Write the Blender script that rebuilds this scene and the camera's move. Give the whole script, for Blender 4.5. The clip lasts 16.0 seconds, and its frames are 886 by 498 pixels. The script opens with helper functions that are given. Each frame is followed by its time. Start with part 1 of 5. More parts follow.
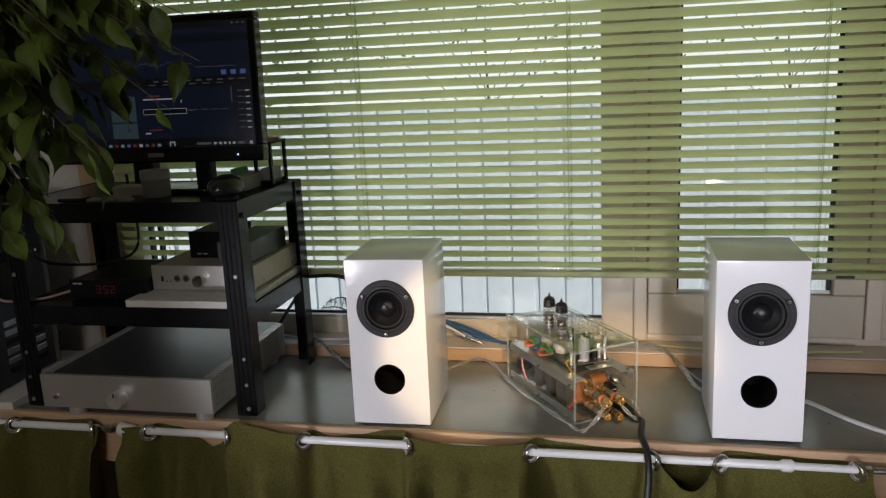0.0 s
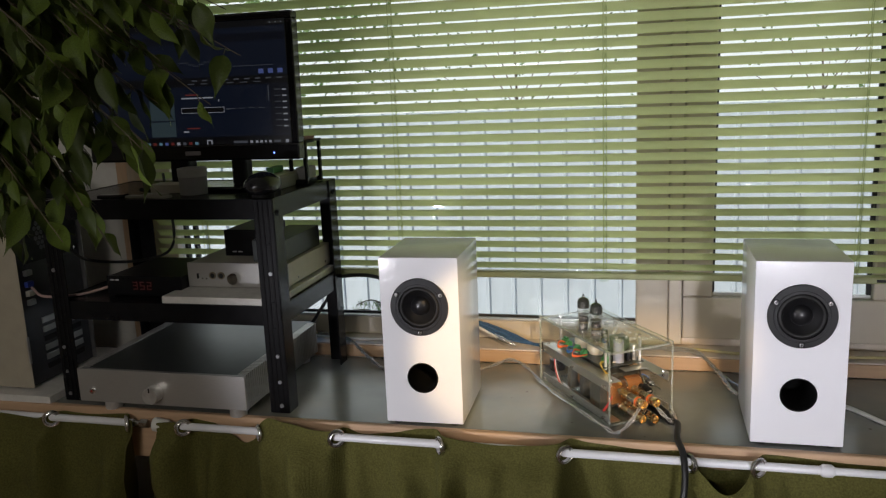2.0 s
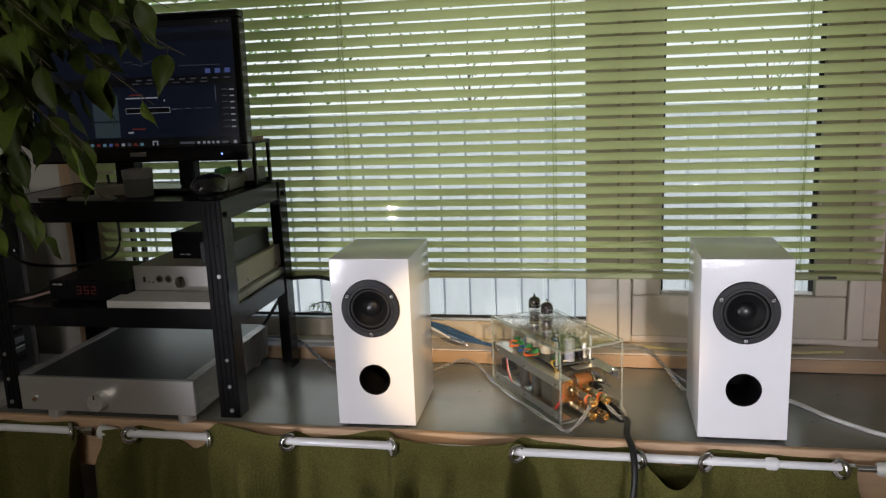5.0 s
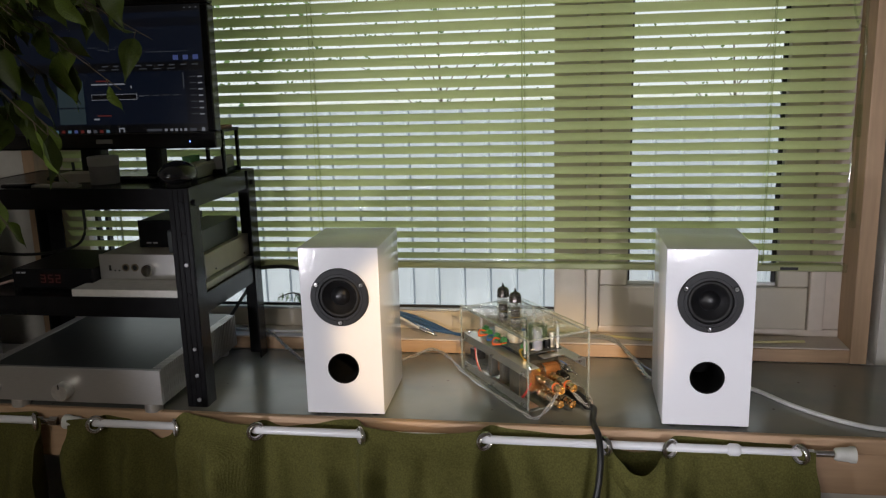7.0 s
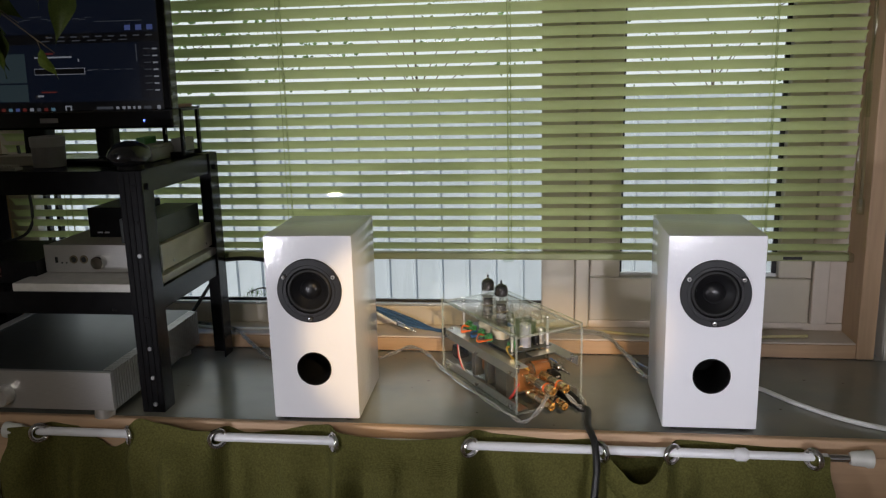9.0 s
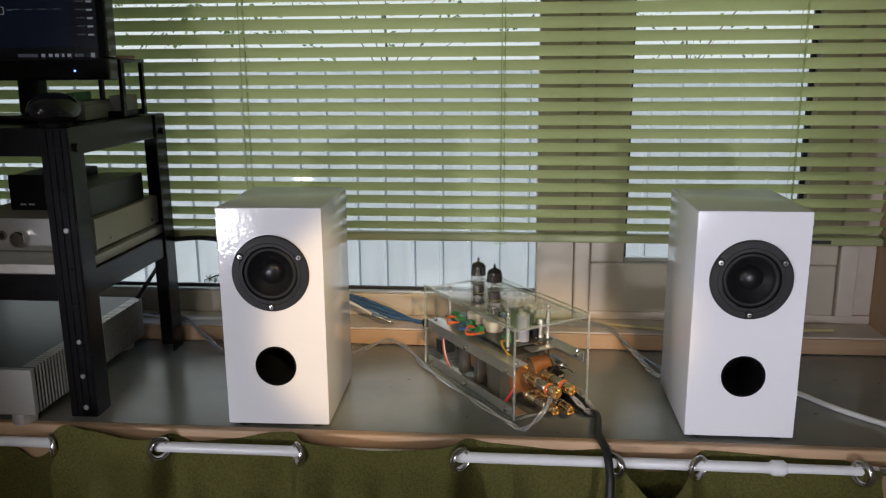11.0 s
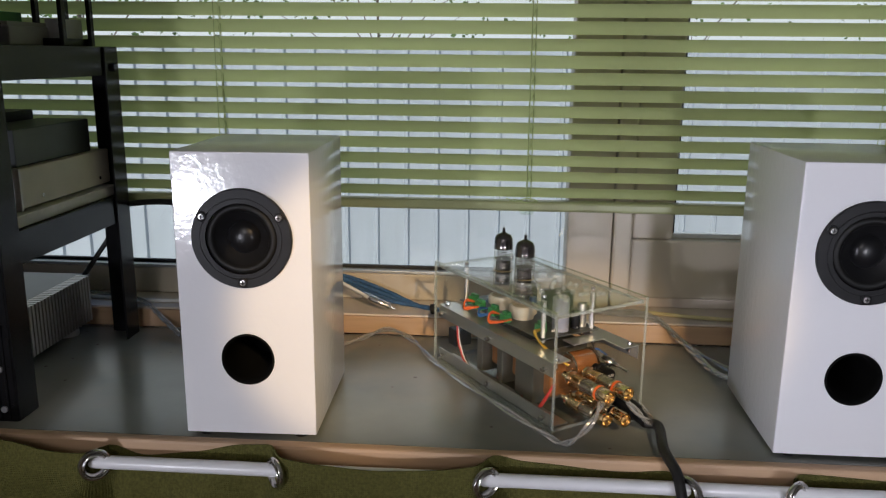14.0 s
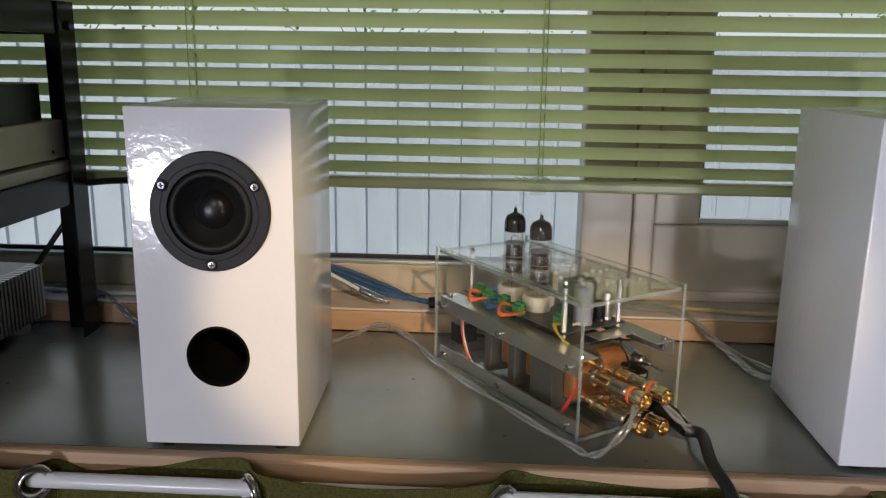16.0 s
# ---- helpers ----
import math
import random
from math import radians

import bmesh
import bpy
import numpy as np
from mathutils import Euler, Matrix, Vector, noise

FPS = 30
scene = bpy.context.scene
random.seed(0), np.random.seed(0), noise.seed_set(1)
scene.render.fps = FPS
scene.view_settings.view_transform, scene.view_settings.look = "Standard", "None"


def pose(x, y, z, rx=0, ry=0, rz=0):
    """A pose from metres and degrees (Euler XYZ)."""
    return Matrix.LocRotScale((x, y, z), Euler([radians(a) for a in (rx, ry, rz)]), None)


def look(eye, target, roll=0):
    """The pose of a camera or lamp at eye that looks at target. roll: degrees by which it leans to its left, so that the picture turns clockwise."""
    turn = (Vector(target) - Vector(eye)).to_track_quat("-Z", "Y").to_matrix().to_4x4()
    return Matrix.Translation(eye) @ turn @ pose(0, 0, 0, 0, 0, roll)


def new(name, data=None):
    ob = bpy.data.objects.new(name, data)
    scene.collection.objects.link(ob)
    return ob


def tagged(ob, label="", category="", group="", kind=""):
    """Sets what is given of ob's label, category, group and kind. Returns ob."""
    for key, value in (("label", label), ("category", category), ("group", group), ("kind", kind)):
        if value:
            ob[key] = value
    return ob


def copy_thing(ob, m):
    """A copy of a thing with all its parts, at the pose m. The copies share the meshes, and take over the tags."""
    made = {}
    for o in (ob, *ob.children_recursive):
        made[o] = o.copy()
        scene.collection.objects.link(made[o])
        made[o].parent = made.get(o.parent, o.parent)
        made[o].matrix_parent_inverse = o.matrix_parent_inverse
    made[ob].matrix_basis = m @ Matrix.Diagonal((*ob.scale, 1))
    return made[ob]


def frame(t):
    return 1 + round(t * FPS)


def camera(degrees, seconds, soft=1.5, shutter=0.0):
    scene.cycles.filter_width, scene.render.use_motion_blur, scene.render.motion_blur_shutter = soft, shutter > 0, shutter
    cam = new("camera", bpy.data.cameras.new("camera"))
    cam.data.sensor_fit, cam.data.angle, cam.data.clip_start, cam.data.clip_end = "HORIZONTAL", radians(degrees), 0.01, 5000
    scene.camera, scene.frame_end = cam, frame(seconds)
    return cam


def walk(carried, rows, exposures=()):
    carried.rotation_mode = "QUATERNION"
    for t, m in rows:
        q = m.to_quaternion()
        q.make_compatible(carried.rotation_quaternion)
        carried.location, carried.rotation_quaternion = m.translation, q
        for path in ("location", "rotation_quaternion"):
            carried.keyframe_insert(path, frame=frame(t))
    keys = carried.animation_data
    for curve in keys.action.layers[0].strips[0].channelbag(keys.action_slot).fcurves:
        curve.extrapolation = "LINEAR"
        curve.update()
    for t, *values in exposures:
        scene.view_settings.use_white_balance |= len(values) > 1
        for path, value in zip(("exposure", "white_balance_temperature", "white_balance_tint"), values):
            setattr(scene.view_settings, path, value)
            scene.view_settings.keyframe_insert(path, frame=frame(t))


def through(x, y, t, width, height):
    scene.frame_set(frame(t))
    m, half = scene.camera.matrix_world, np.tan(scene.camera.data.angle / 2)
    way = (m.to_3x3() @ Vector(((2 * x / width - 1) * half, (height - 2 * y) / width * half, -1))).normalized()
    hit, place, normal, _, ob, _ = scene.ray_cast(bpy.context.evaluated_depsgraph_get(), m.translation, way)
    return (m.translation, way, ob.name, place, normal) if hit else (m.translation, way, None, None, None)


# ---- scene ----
cam = camera(57.07, 16.0, soft=1.25)
# seconds, eye x y z, yaw, pitch, roll
ROWS = [
    (0, 0.1610, -1.3735, 1.4070, 12.61, -12.30, -2.62),
    (0.5, 0.1550, -1.3758, 1.4005, 13.12, -12.19, -2.97),
    (1, 0.1504, -1.3775, 1.3953, 13.62, -11.98, -2.87),
    (1.5, 0.1473, -1.3786, 1.3913, 14.13, -11.80, -2.65),
    (2, 0.1455, -1.3790, 1.3885, 14.46, -11.59, -2.45),
    (2.5, 0.1452, -1.3789, 1.3870, 14.74, -11.47, -2.46),
    (3, 0.1462, -1.3781, 1.3867, 14.97, -11.38, -2.65),
    (3.5, 0.1487, -1.3768, 1.3876, 14.73, -11.28, -2.86),
    (4, 0.1526, -1.3748, 1.3898, 12.93, -11.42, -2.66),
    (6.5, 0.1522, -1.3778, 1.3825, 10.19, -11.94, -1.97),
    (7, 0.1551, -1.3825, 1.3804, 9.11, -12.17, -1.59),
    (7.5, 0.1547, -1.3806, 1.3784, 8.54, -12.39, -1.46),
    (8, 0.1512, -1.3722, 1.3763, 8.23, -12.55, -1.44),
    (8.5, 0.1429, -1.3124, 1.3585, 8.01, -12.56, -1.54),
    (9, 0.1281, -1.2594, 1.3405, 7.40, -12.51, -1.40),
    (11.5, 0.0631, -1.0196, 1.2571, 4.73, -13.23, -0.18),
    (12, 0.0520, -0.9767, 1.2411, 4.53, -13.35, -0.00),
    (12.5, 0.0414, -0.9354, 1.2252, 4.44, -13.47, 0.33),
    (13, 0.0315, -0.8959, 1.2095, 4.20, -13.49, 0.51),
    (13.5, 0.0222, -0.8581, 1.1940, 4.16, -13.52, 0.52),
    (14, 0.0136, -0.8219, 1.1787, 4.14, -13.48, 0.56),
    (14.5, 0.0055, -0.7875, 1.1635, 3.86, -13.43, 0.61),
    (15, -0.0019, -0.7547, 1.1485, 3.68, -13.36, 0.81),
    (15.5, -0.0087, -0.7236, 1.1336, 3.34, -13.25, 0.86),
    (16, -0.0149, -0.6942, 1.1190, 3.14, -13.04, 0.82),
]
walk(cam, [(t, pose(x, y, z, 90 + pitch, 0, yaw) @ pose(0, 0, 0, 0, 0, roll)) for t, x, y, z, yaw, pitch, roll in ROWS],
     exposures=[(0.0, -0.03, 6400, 12), (4.0, 0.03, 6400, 12), (8.0, -0.16, 6370, 12), (12.0, -0.29, 6180, 13), (16.0, -0.41, 6120, 13)])

# ---- light ----
world = bpy.data.worlds.new("sky")
scene.world = world
world.use_nodes = True
wn, wl = world.node_tree.nodes, world.node_tree.links
sky = wn.new("ShaderNodeTexSky")
sky.sky_type, sky.sun_disc = "NISHITA", False
sky.sun_elevation, sky.sun_rotation = radians(50), radians(205)
wl.new(sky.outputs[0], wn["Background"].inputs[0])
wn["Background"].inputs[1].default_value = 0.15


def sun_lamp(strength, direction, angle, colour):
    data = bpy.data.lights.new("sun", "SUN")
    data.energy, data.angle, data.color = strength, radians(angle), colour
    ob = new("sun", data)
    ob.matrix_world = look((0, 0, 6), Vector((0, 0, 6)) + Vector(direction))
    return ob


def spot_lamp(name, place, target, watts, cone, blend, radius, colour):
    data = bpy.data.lights.new(name, "SPOT")
    data.energy, data.spot_size, data.spot_blend = watts, radians(cone), blend
    data.shadow_soft_size, data.color = radius, colour
    ob = new(name, data)
    ob.matrix_world = look(place, target)
    return ob


def area_lamp(name, place, target, watts, size, colour):
    data = bpy.data.lights.new(name, "AREA")
    data.energy, data.size, data.color = watts, size, colour
    ob = new(name, data)
    ob.matrix_world = look(place, target)
    return ob


sun_lamp(5.0, (0.30, 0.62, -0.85), 4, (1.0, 0.95, 0.86))
# two small work lamps standing low in the room, two warm spots on loudspeaker and amplifier, a dim fill added behind
spot_lamp("work_lamp_cool", (-0.86, -1.5, 0.76), (0.0, 0.1, 1.02), 46, 48, 0.7, 0.035, (0.95, 0.94, 1.0))
spot_lamp("work_lamp_side", (0.57, -1.5, 0.85), (0.3, 0.1, 1.12), 46, 46, 0.9, 0.035, (0.95, 0.94, 1.0))
# two added spots stand in for an unknown warm source, one per patch
spot_lamp("warm_fill_left", (0.34, -1.35, 1.60), (-0.125, 0.06, 0.90), 110, 12.5, 0.45, 0.02, (1.0, 0.70, 0.36))
spot_lamp("warm_fill_right", (0.40, -1.35, 1.60), (0.165, 0.22, 0.80), 98, 11, 0.7, 0.02, (1.0, 0.70, 0.36))
# unseen fill, added to lift the rack and the fronts
area_lamp("room_fill", (-0.45, -2.5, 1.75), (-0.35, 0.2, 0.85), 13, 0.6, (1.0, 0.95, 0.88))

# ---- materials ----
def mat(name, colour, rough=0.5, metal=0.0, vary=0.12, scale=30.0, bump=0.0, bump_scale=200.0, stretch=(1, 1, 1), spec=0.5, coat=0.0,
        stain=0.0, stain_scale=4.0, stain_colour=None, per_object=0.0):
    m = bpy.data.materials.new(name)
    m.use_nodes = True
    n, l = m.node_tree.nodes, m.node_tree.links
    b = n["Principled BSDF"]
    b.inputs["Roughness"].default_value, b.inputs["Metallic"].default_value = rough, metal
    b.inputs["Specular IOR Level"].default_value, b.inputs["Coat Weight"].default_value = spec, coat
    b.inputs["Coat Roughness"].default_value = 0.06
    tc, mp = n.new("ShaderNodeTexCoord"), n.new("ShaderNodeMapping")
    mp.inputs["Scale"].default_value = stretch
    l.new(tc.outputs["Object"], mp.inputs["Vector"])
    fine = n.new("ShaderNodeTexNoise")
    fine.inputs["Scale"].default_value, fine.inputs["Detail"].default_value = scale, 5
    l.new(mp.outputs[0], fine.inputs["Vector"])
    ramp = n.new("ShaderNodeMapRange")
    ramp.inputs["From Min"].default_value, ramp.inputs["From Max"].default_value = 0.3, 0.7
    ramp.inputs["To Min"].default_value, ramp.inputs["To Max"].default_value = 1 - vary, 1 + vary
    l.new(fine.outputs["Fac"], ramp.inputs["Value"])
    mul = n.new("ShaderNodeVectorMath")
    mul.operation = "SCALE"
    mul.inputs[0].default_value = colour
    l.new(ramp.outputs[0], mul.inputs["Scale"])
    out = mul.outputs[0]
    if stain:
        big = n.new("ShaderNodeTexNoise")
        big.inputs["Scale"].default_value, big.inputs["Detail"].default_value = stain_scale, 6
        l.new(tc.outputs["Object"], big.inputs["Vector"])
        sr = n.new("ShaderNodeMapRange")
        sr.inputs["From Min"].default_value, sr.inputs["From Max"].default_value = 0.48, 0.68
        sr.inputs["To Min"].default_value, sr.inputs["To Max"].default_value = 0.0, stain
        l.new(big.outputs["Fac"], sr.inputs["Value"])
        mix = n.new("ShaderNodeMix")
        mix.data_type = "RGBA"
        l.new(sr.outputs[0], mix.inputs["Factor"])
        l.new(out, mix.inputs[6])
        mix.inputs[7].default_value = (*(stain_colour or [c * 0.55 for c in colour]), 1)
        out = mix.outputs[2]
        rr = n.new("ShaderNodeMapRange")
        rr.inputs["To Min"].default_value, rr.inputs["To Max"].default_value = rough * 0.85, min(1, rough * 1.3)
        l.new(big.outputs["Fac"], rr.inputs["Value"])
        l.new(rr.outputs[0], b.inputs["Roughness"])
    if per_object:
        oi = n.new("ShaderNodeObjectInfo")
        pr = n.new("ShaderNodeMapRange")
        pr.inputs["To Min"].default_value, pr.inputs["To Max"].default_value = 1 - per_object, 1 + per_object
        l.new(oi.outputs["Random"], pr.inputs["Value"])
        m2 = n.new("ShaderNodeVectorMath")
        m2.operation = "SCALE"
        l.new(out, m2.inputs[0])
        l.new(pr.outputs[0], m2.inputs["Scale"])
        out = m2.outputs[0]
    l.new(out, b.inputs["Base Color"])
    if bump:
        bn = n.new("ShaderNodeTexNoise")
        bn.inputs["Scale"].default_value, bn.inputs["Detail"].default_value = bump_scale, 3
        l.new(mp.outputs[0], bn.inputs["Vector"])
        bp = n.new("ShaderNodeBump")
        bp.inputs["Strength"].default_value, bp.inputs["Distance"].default_value = min(1, bump), 0.002
        l.new(bn.outputs["Fac"], bp.inputs["Height"])
        l.new(bp.outputs[0], b.inputs["Normal"])
    return m


def glow(name, colour, strength):
    m = bpy.data.materials.new(name)
    m.use_nodes = True
    b = m.node_tree.nodes["Principled BSDF"]
    b.inputs["Base Color"].default_value = (0.01, 0.01, 0.01, 1)
    b.inputs["Emission Color"].default_value, b.inputs["Emission Strength"].default_value = (*colour, 1), strength
    return m


def glass(name, tint=(1, 1, 1), rough=0.0, ior=1.45):
    m = bpy.data.materials.new(name)
    m.use_nodes = True
    b = m.node_tree.nodes["Principled BSDF"]
    b.inputs["Base Color"].default_value = (*tint, 1)
    b.inputs["Roughness"].default_value, b.inputs["IOR"].default_value = rough, ior
    b.inputs["Transmission Weight"].default_value = 1.0
    return m


def thin_glass(name, tint, gloss_rough=0.02, base=0.04):
    """A clear sheet: straight through, with a Fresnel reflection."""
    m = bpy.data.materials.new(name)
    m.use_nodes = True
    n, l = m.node_tree.nodes, m.node_tree.links
    n.remove(n["Principled BSDF"])
    tr, gl, mx = n.new("ShaderNodeBsdfTransparent"), n.new("ShaderNodeBsdfGlossy"), n.new("ShaderNodeMixShader")
    lw, po, fr = n.new("ShaderNodeLayerWeight"), n.new("ShaderNodeMath"), n.new("ShaderNodeMath")
    po.operation, fr.operation = "POWER", "MULTIPLY_ADD"
    po.inputs[1].default_value, fr.inputs[1].default_value, fr.inputs[2].default_value = 5.0, 0.9, base
    lw.inputs[0].default_value = 0.5
    l.new(lw.outputs["Facing"], po.inputs[0])
    l.new(po.outputs[0], fr.inputs[0])
    tr.inputs[0].default_value = (*tint, 1)
    gl.inputs["Roughness"].default_value = gloss_rough
    l.new(fr.outputs[0], mx.inputs[0])
    l.new(tr.outputs[0], mx.inputs[1])
    l.new(gl.outputs[0], mx.inputs[2])
    l.new(mx.outputs[0], n["Material Output"].inputs[0])
    return m


def slat_paint(name, colour, through):
    """Thin painted slats that let some daylight through."""
    m = mat(name, colour, 0.42, vary=0.05, scale=12)
    n, l = m.node_tree.nodes, m.node_tree.links
    b = n["Principled BSDF"]
    tl, mx = n.new("ShaderNodeBsdfTranslucent"), n.new("ShaderNodeMixShader")
    tl.inputs[0].default_value = (*through, 1)
    mx.inputs[0].default_value = 0.22
    l.new(b.outputs[0], mx.inputs[1])
    l.new(tl.outputs[0], mx.inputs[2])
    l.new(mx.outputs[0], n["Material Output"].inputs[0])
    return m


def weave(name, colour):
    """Coarse woven cloth: two crossing sets of threads."""
    m = mat(name, colour, 0.9, vary=0.27, scale=300, stain=0.25, stain_scale=7, spec=0.15)
    n, l = m.node_tree.nodes, m.node_tree.links
    b = n["Principled BSDF"]
    tc = n.new("ShaderNodeTexCoord")
    add = None
    for direction in ("X", "Z"):
        w = n.new("ShaderNodeTexWave")
        w.bands_direction = direction
        w.inputs["Scale"].default_value, w.inputs["Distortion"].default_value = 170, 2.5
        w.inputs["Detail"].default_value, w.inputs["Detail Scale"].default_value = 2, 3
        l.new(tc.outputs["Object"], w.inputs["Vector"])
        if add is None:
            add = w
        else:
            s = n.new("ShaderNodeMath")
            s.operation = "ADD"
            l.new(add.outputs["Fac"], s.inputs[0])
            l.new(w.outputs["Fac"], s.inputs[1])
            bp = n.new("ShaderNodeBump")
            bp.inputs["Strength"].default_value, bp.inputs["Distance"].default_value = 0.6, 0.001
            l.new(s.outputs[0], bp.inputs["Height"])
            l.new(bp.outputs[0], b.inputs["Normal"])
    return m


WALL = mat("wall_paint", (0.62, 0.60, 0.55), 0.85, vary=0.04, scale=60, bump=0.25, bump_scale=350, stain=0.12)
CEIL = mat("ceiling_paint", (0.7, 0.7, 0.68), 0.9, vary=0.03)
FLOOR = mat("floor_boards", (0.24, 0.16, 0.09), 0.45, vary=0.25, scale=14, stretch=(1, 8, 1))
# the stain holds real stains and also paints in cloudy brownish reflections
LINO = mat("bench_lino", (0.200, 0.210, 0.190), 0.19, vary=0.13, scale=9, bump=0.16, bump_scale=34, stain=0.85, stain_scale=5.0,
           stain_colour=(0.26, 0.235, 0.19), spec=0.5)
# scattered dirt specks on the lino
ln, ll = LINO.node_tree.nodes, LINO.node_tree.links
speck, near, dirt, lco = ln.new("ShaderNodeTexVoronoi"), ln.new("ShaderNodeMapRange"), ln.new("ShaderNodeMix"), ln.new("ShaderNodeTexCoord")
speck.inputs["Scale"].default_value = 24
near.inputs["From Min"].default_value, near.inputs["From Max"].default_value = 0.045, 0.080
near.inputs["To Min"].default_value, near.inputs["To Max"].default_value = 0.75, 0.0
dirt.data_type = "RGBA"
dirt.inputs[7].default_value = (0.07, 0.055, 0.04, 1)
ll.new(lco.outputs["Object"], speck.inputs["Vector"])
ll.new(speck.outputs["Distance"], near.inputs["Value"])
ll.new(near.outputs[0], dirt.inputs["Factor"])
ll.new(ln["Principled BSDF"].inputs["Base Color"].links[0].from_socket, dirt.inputs[6])
ll.new(dirt.outputs[2], ln["Principled BSDF"].inputs["Base Color"])
WOOD = mat("pale_wood", (0.50, 0.33, 0.20), 0.5, vary=0.08, scale=9, stretch=(1, 14, 14), bump=0.05, bump_scale=40, stain=0.2, stain_scale=5)
WOODV = mat("pale_wood_upright", (0.50, 0.34, 0.21), 0.5, vary=0.08, scale=9, stretch=(14, 14, 1), bump=0.05, bump_scale=40, stain=0.2, stain_scale=5)
SILL = mat("sill_paint", (0.66, 0.58, 0.51), 0.45, vary=0.06, scale=20, stain=0.22, stain_scale=6)
FRAME = mat("window_frame_paint", (0.55, 0.49, 0.40), 0.4, vary=0.05, scale=20, stain=0.15, stain_scale=5)
ALU = mat("aluminium_edge", (0.72, 0.72, 0.70), 0.3, metal=0.8, vary=0.06)
GASKET = mat("black_gasket", (0.012, 0.012, 0.012), 0.6)
PANE = thin_glass("window_glass", (0.95, 0.98, 0.97), 0.0)
SLAT = slat_paint("green_slat", (0.49, 0.54, 0.26), (0.49, 0.57, 0.21))
CORD = mat("green_cord", (0.30, 0.36, 0.14), 0.8)
RAILP = mat("green_rail", (0.33, 0.35, 0.17), 0.35, vary=0.04)
CLEARP = thin_glass("clear_plastic", (0.90, 0.93, 0.88), 0.1)
CLOTH = weave("olive_cloth", (0.112, 0.106, 0.030))
RODW = mat("white_enamel", (0.74, 0.74, 0.76), 0.28, vary=0.04)
STEEL = mat("steel", (0.62, 0.61, 0.60), 0.22, metal=1.0, vary=0.06)
WHITE = mat("white_lacquer", (0.78, 0.78, 0.81), 0.10, vary=0.015, scale=6, bump=0.16, bump_scale=110, spec=0.5, stain=0.05, stain_scale=5)
BLACKP = mat("black_plastic", (0.009, 0.009, 0.010), 0.45, vary=0.15, scale=60, bump=0.05, bump_scale=900, spec=0.22)
CONE = mat("black_cone", (0.008, 0.008, 0.009), 0.45, vary=0.1, spec=0.25)
RUBBER = mat("black_rubber", (0.009, 0.009, 0.009), 0.5, vary=0.1, spec=0.25)
DOME = mat("black_dome", (0.008, 0.008, 0.009), 0.3, spec=0.3)
DEEP = mat("port_inside", (0.006, 0.006, 0.006), 0.8, spec=0.06)
RACK = mat("black_painted_steel", (0.008, 0.008, 0.009), 0.24, vary=0.2, scale=40, bump=0.02, bump_scale=500, spec=0.22)
SILVER = mat("brushed_aluminium", (0.54, 0.53, 0.51), 0.38, metal=0.75, vary=0.07, scale=60, stretch=(1, 30, 30), bump=0.03, bump_scale=120)
AMPTOP = mat("grey_lid", (0.055, 0.062, 0.062), 0.38, metal=0.3, vary=0.08, scale=50)
SCREW = mat("dull_screw", (0.34, 0.33, 0.32), 0.30, metal=1.0, vary=0.1)
BOLT = mat("zinc_bolt", (0.36, 0.36, 0.37), 0.35, metal=0.8, vary=0.15)
CHROME = mat("turned_chrome", (0.80, 0.80, 0.80), 0.10, metal=1.0, vary=0.04, scale=120)
BOARDW = mat("white_chipboard", (0.62, 0.60, 0.56), 0.5, vary=0.08, scale=60, stain=0.15)
# darker copy of the beige: the plant's shade on the computer panel is in the colour
PCBEIGE = mat("shaded_beige_steel", (0.38, 0.34, 0.26), 0.55, vary=0.06, scale=30, stain=0.15)
BEIGE = mat("beige_steel", (0.58, 0.54, 0.45), 0.5, vary=0.05, scale=30, stain=0.12)
DARKG = mat("dark_grey_steel", (0.05, 0.05, 0.055), 0.45, metal=0.5, vary=0.15)
SLOT = mat("slot_cover", (0.42, 0.42, 0.42), 0.3, metal=0.9)
BLUEP = mat("blue_socket", (0.02, 0.04, 0.25), 0.4)


# ---- shape helpers ----
def part(name, bm, material, parent=None, label="", smooth=False):
    me = bpy.data.meshes.new(name)
    bm.to_mesh(me)
    bm.free()
    for mm in (material if isinstance(material, (list, tuple)) else [material]):
        me.materials.append(mm)
    if smooth:
        me.polygons.foreach_set("use_smooth", [True] * len(me.polygons))
        me.set_sharp_from_angle(angle=radians(40))
    ob = new(name, me)
    if parent is not None:
        ob.parent = parent
    if label:
        ob["label"] = label
    return ob


def thing(name, m, label, category, group=""):
    ob = new(name)
    ob.empty_display_size = 0.02
    ob.matrix_basis = m
    return tagged(ob, label, category, group)


def structure(name, bm, material, label, smooth=False):
    ob = part(name, bm, material, smooth=smooth)
    return tagged(ob, label, name.split("_")[0], kind="structure")


def box(x0, x1, y0, y1, z0, z1, bevel=0.0, bm=None, seg=2):
    bm = bm or bmesh.new()
    r = bmesh.ops.create_cube(bm, size=1)
    vs = r["verts"]
    for v in vs:
        v.co = Vector(((x0 + x1) / 2 + v.co.x * (x1 - x0), (y0 + y1) / 2 + v.co.y * (y1 - y0), (z0 + z1) / 2 + v.co.z * (z1 - z0)))
    if bevel:
        es = {e for v in vs for e in v.link_edges}
        bmesh.ops.bevel(bm, geom=list(es), offset=bevel, segments=seg, affect="EDGES", profile=0.5)
    return bm


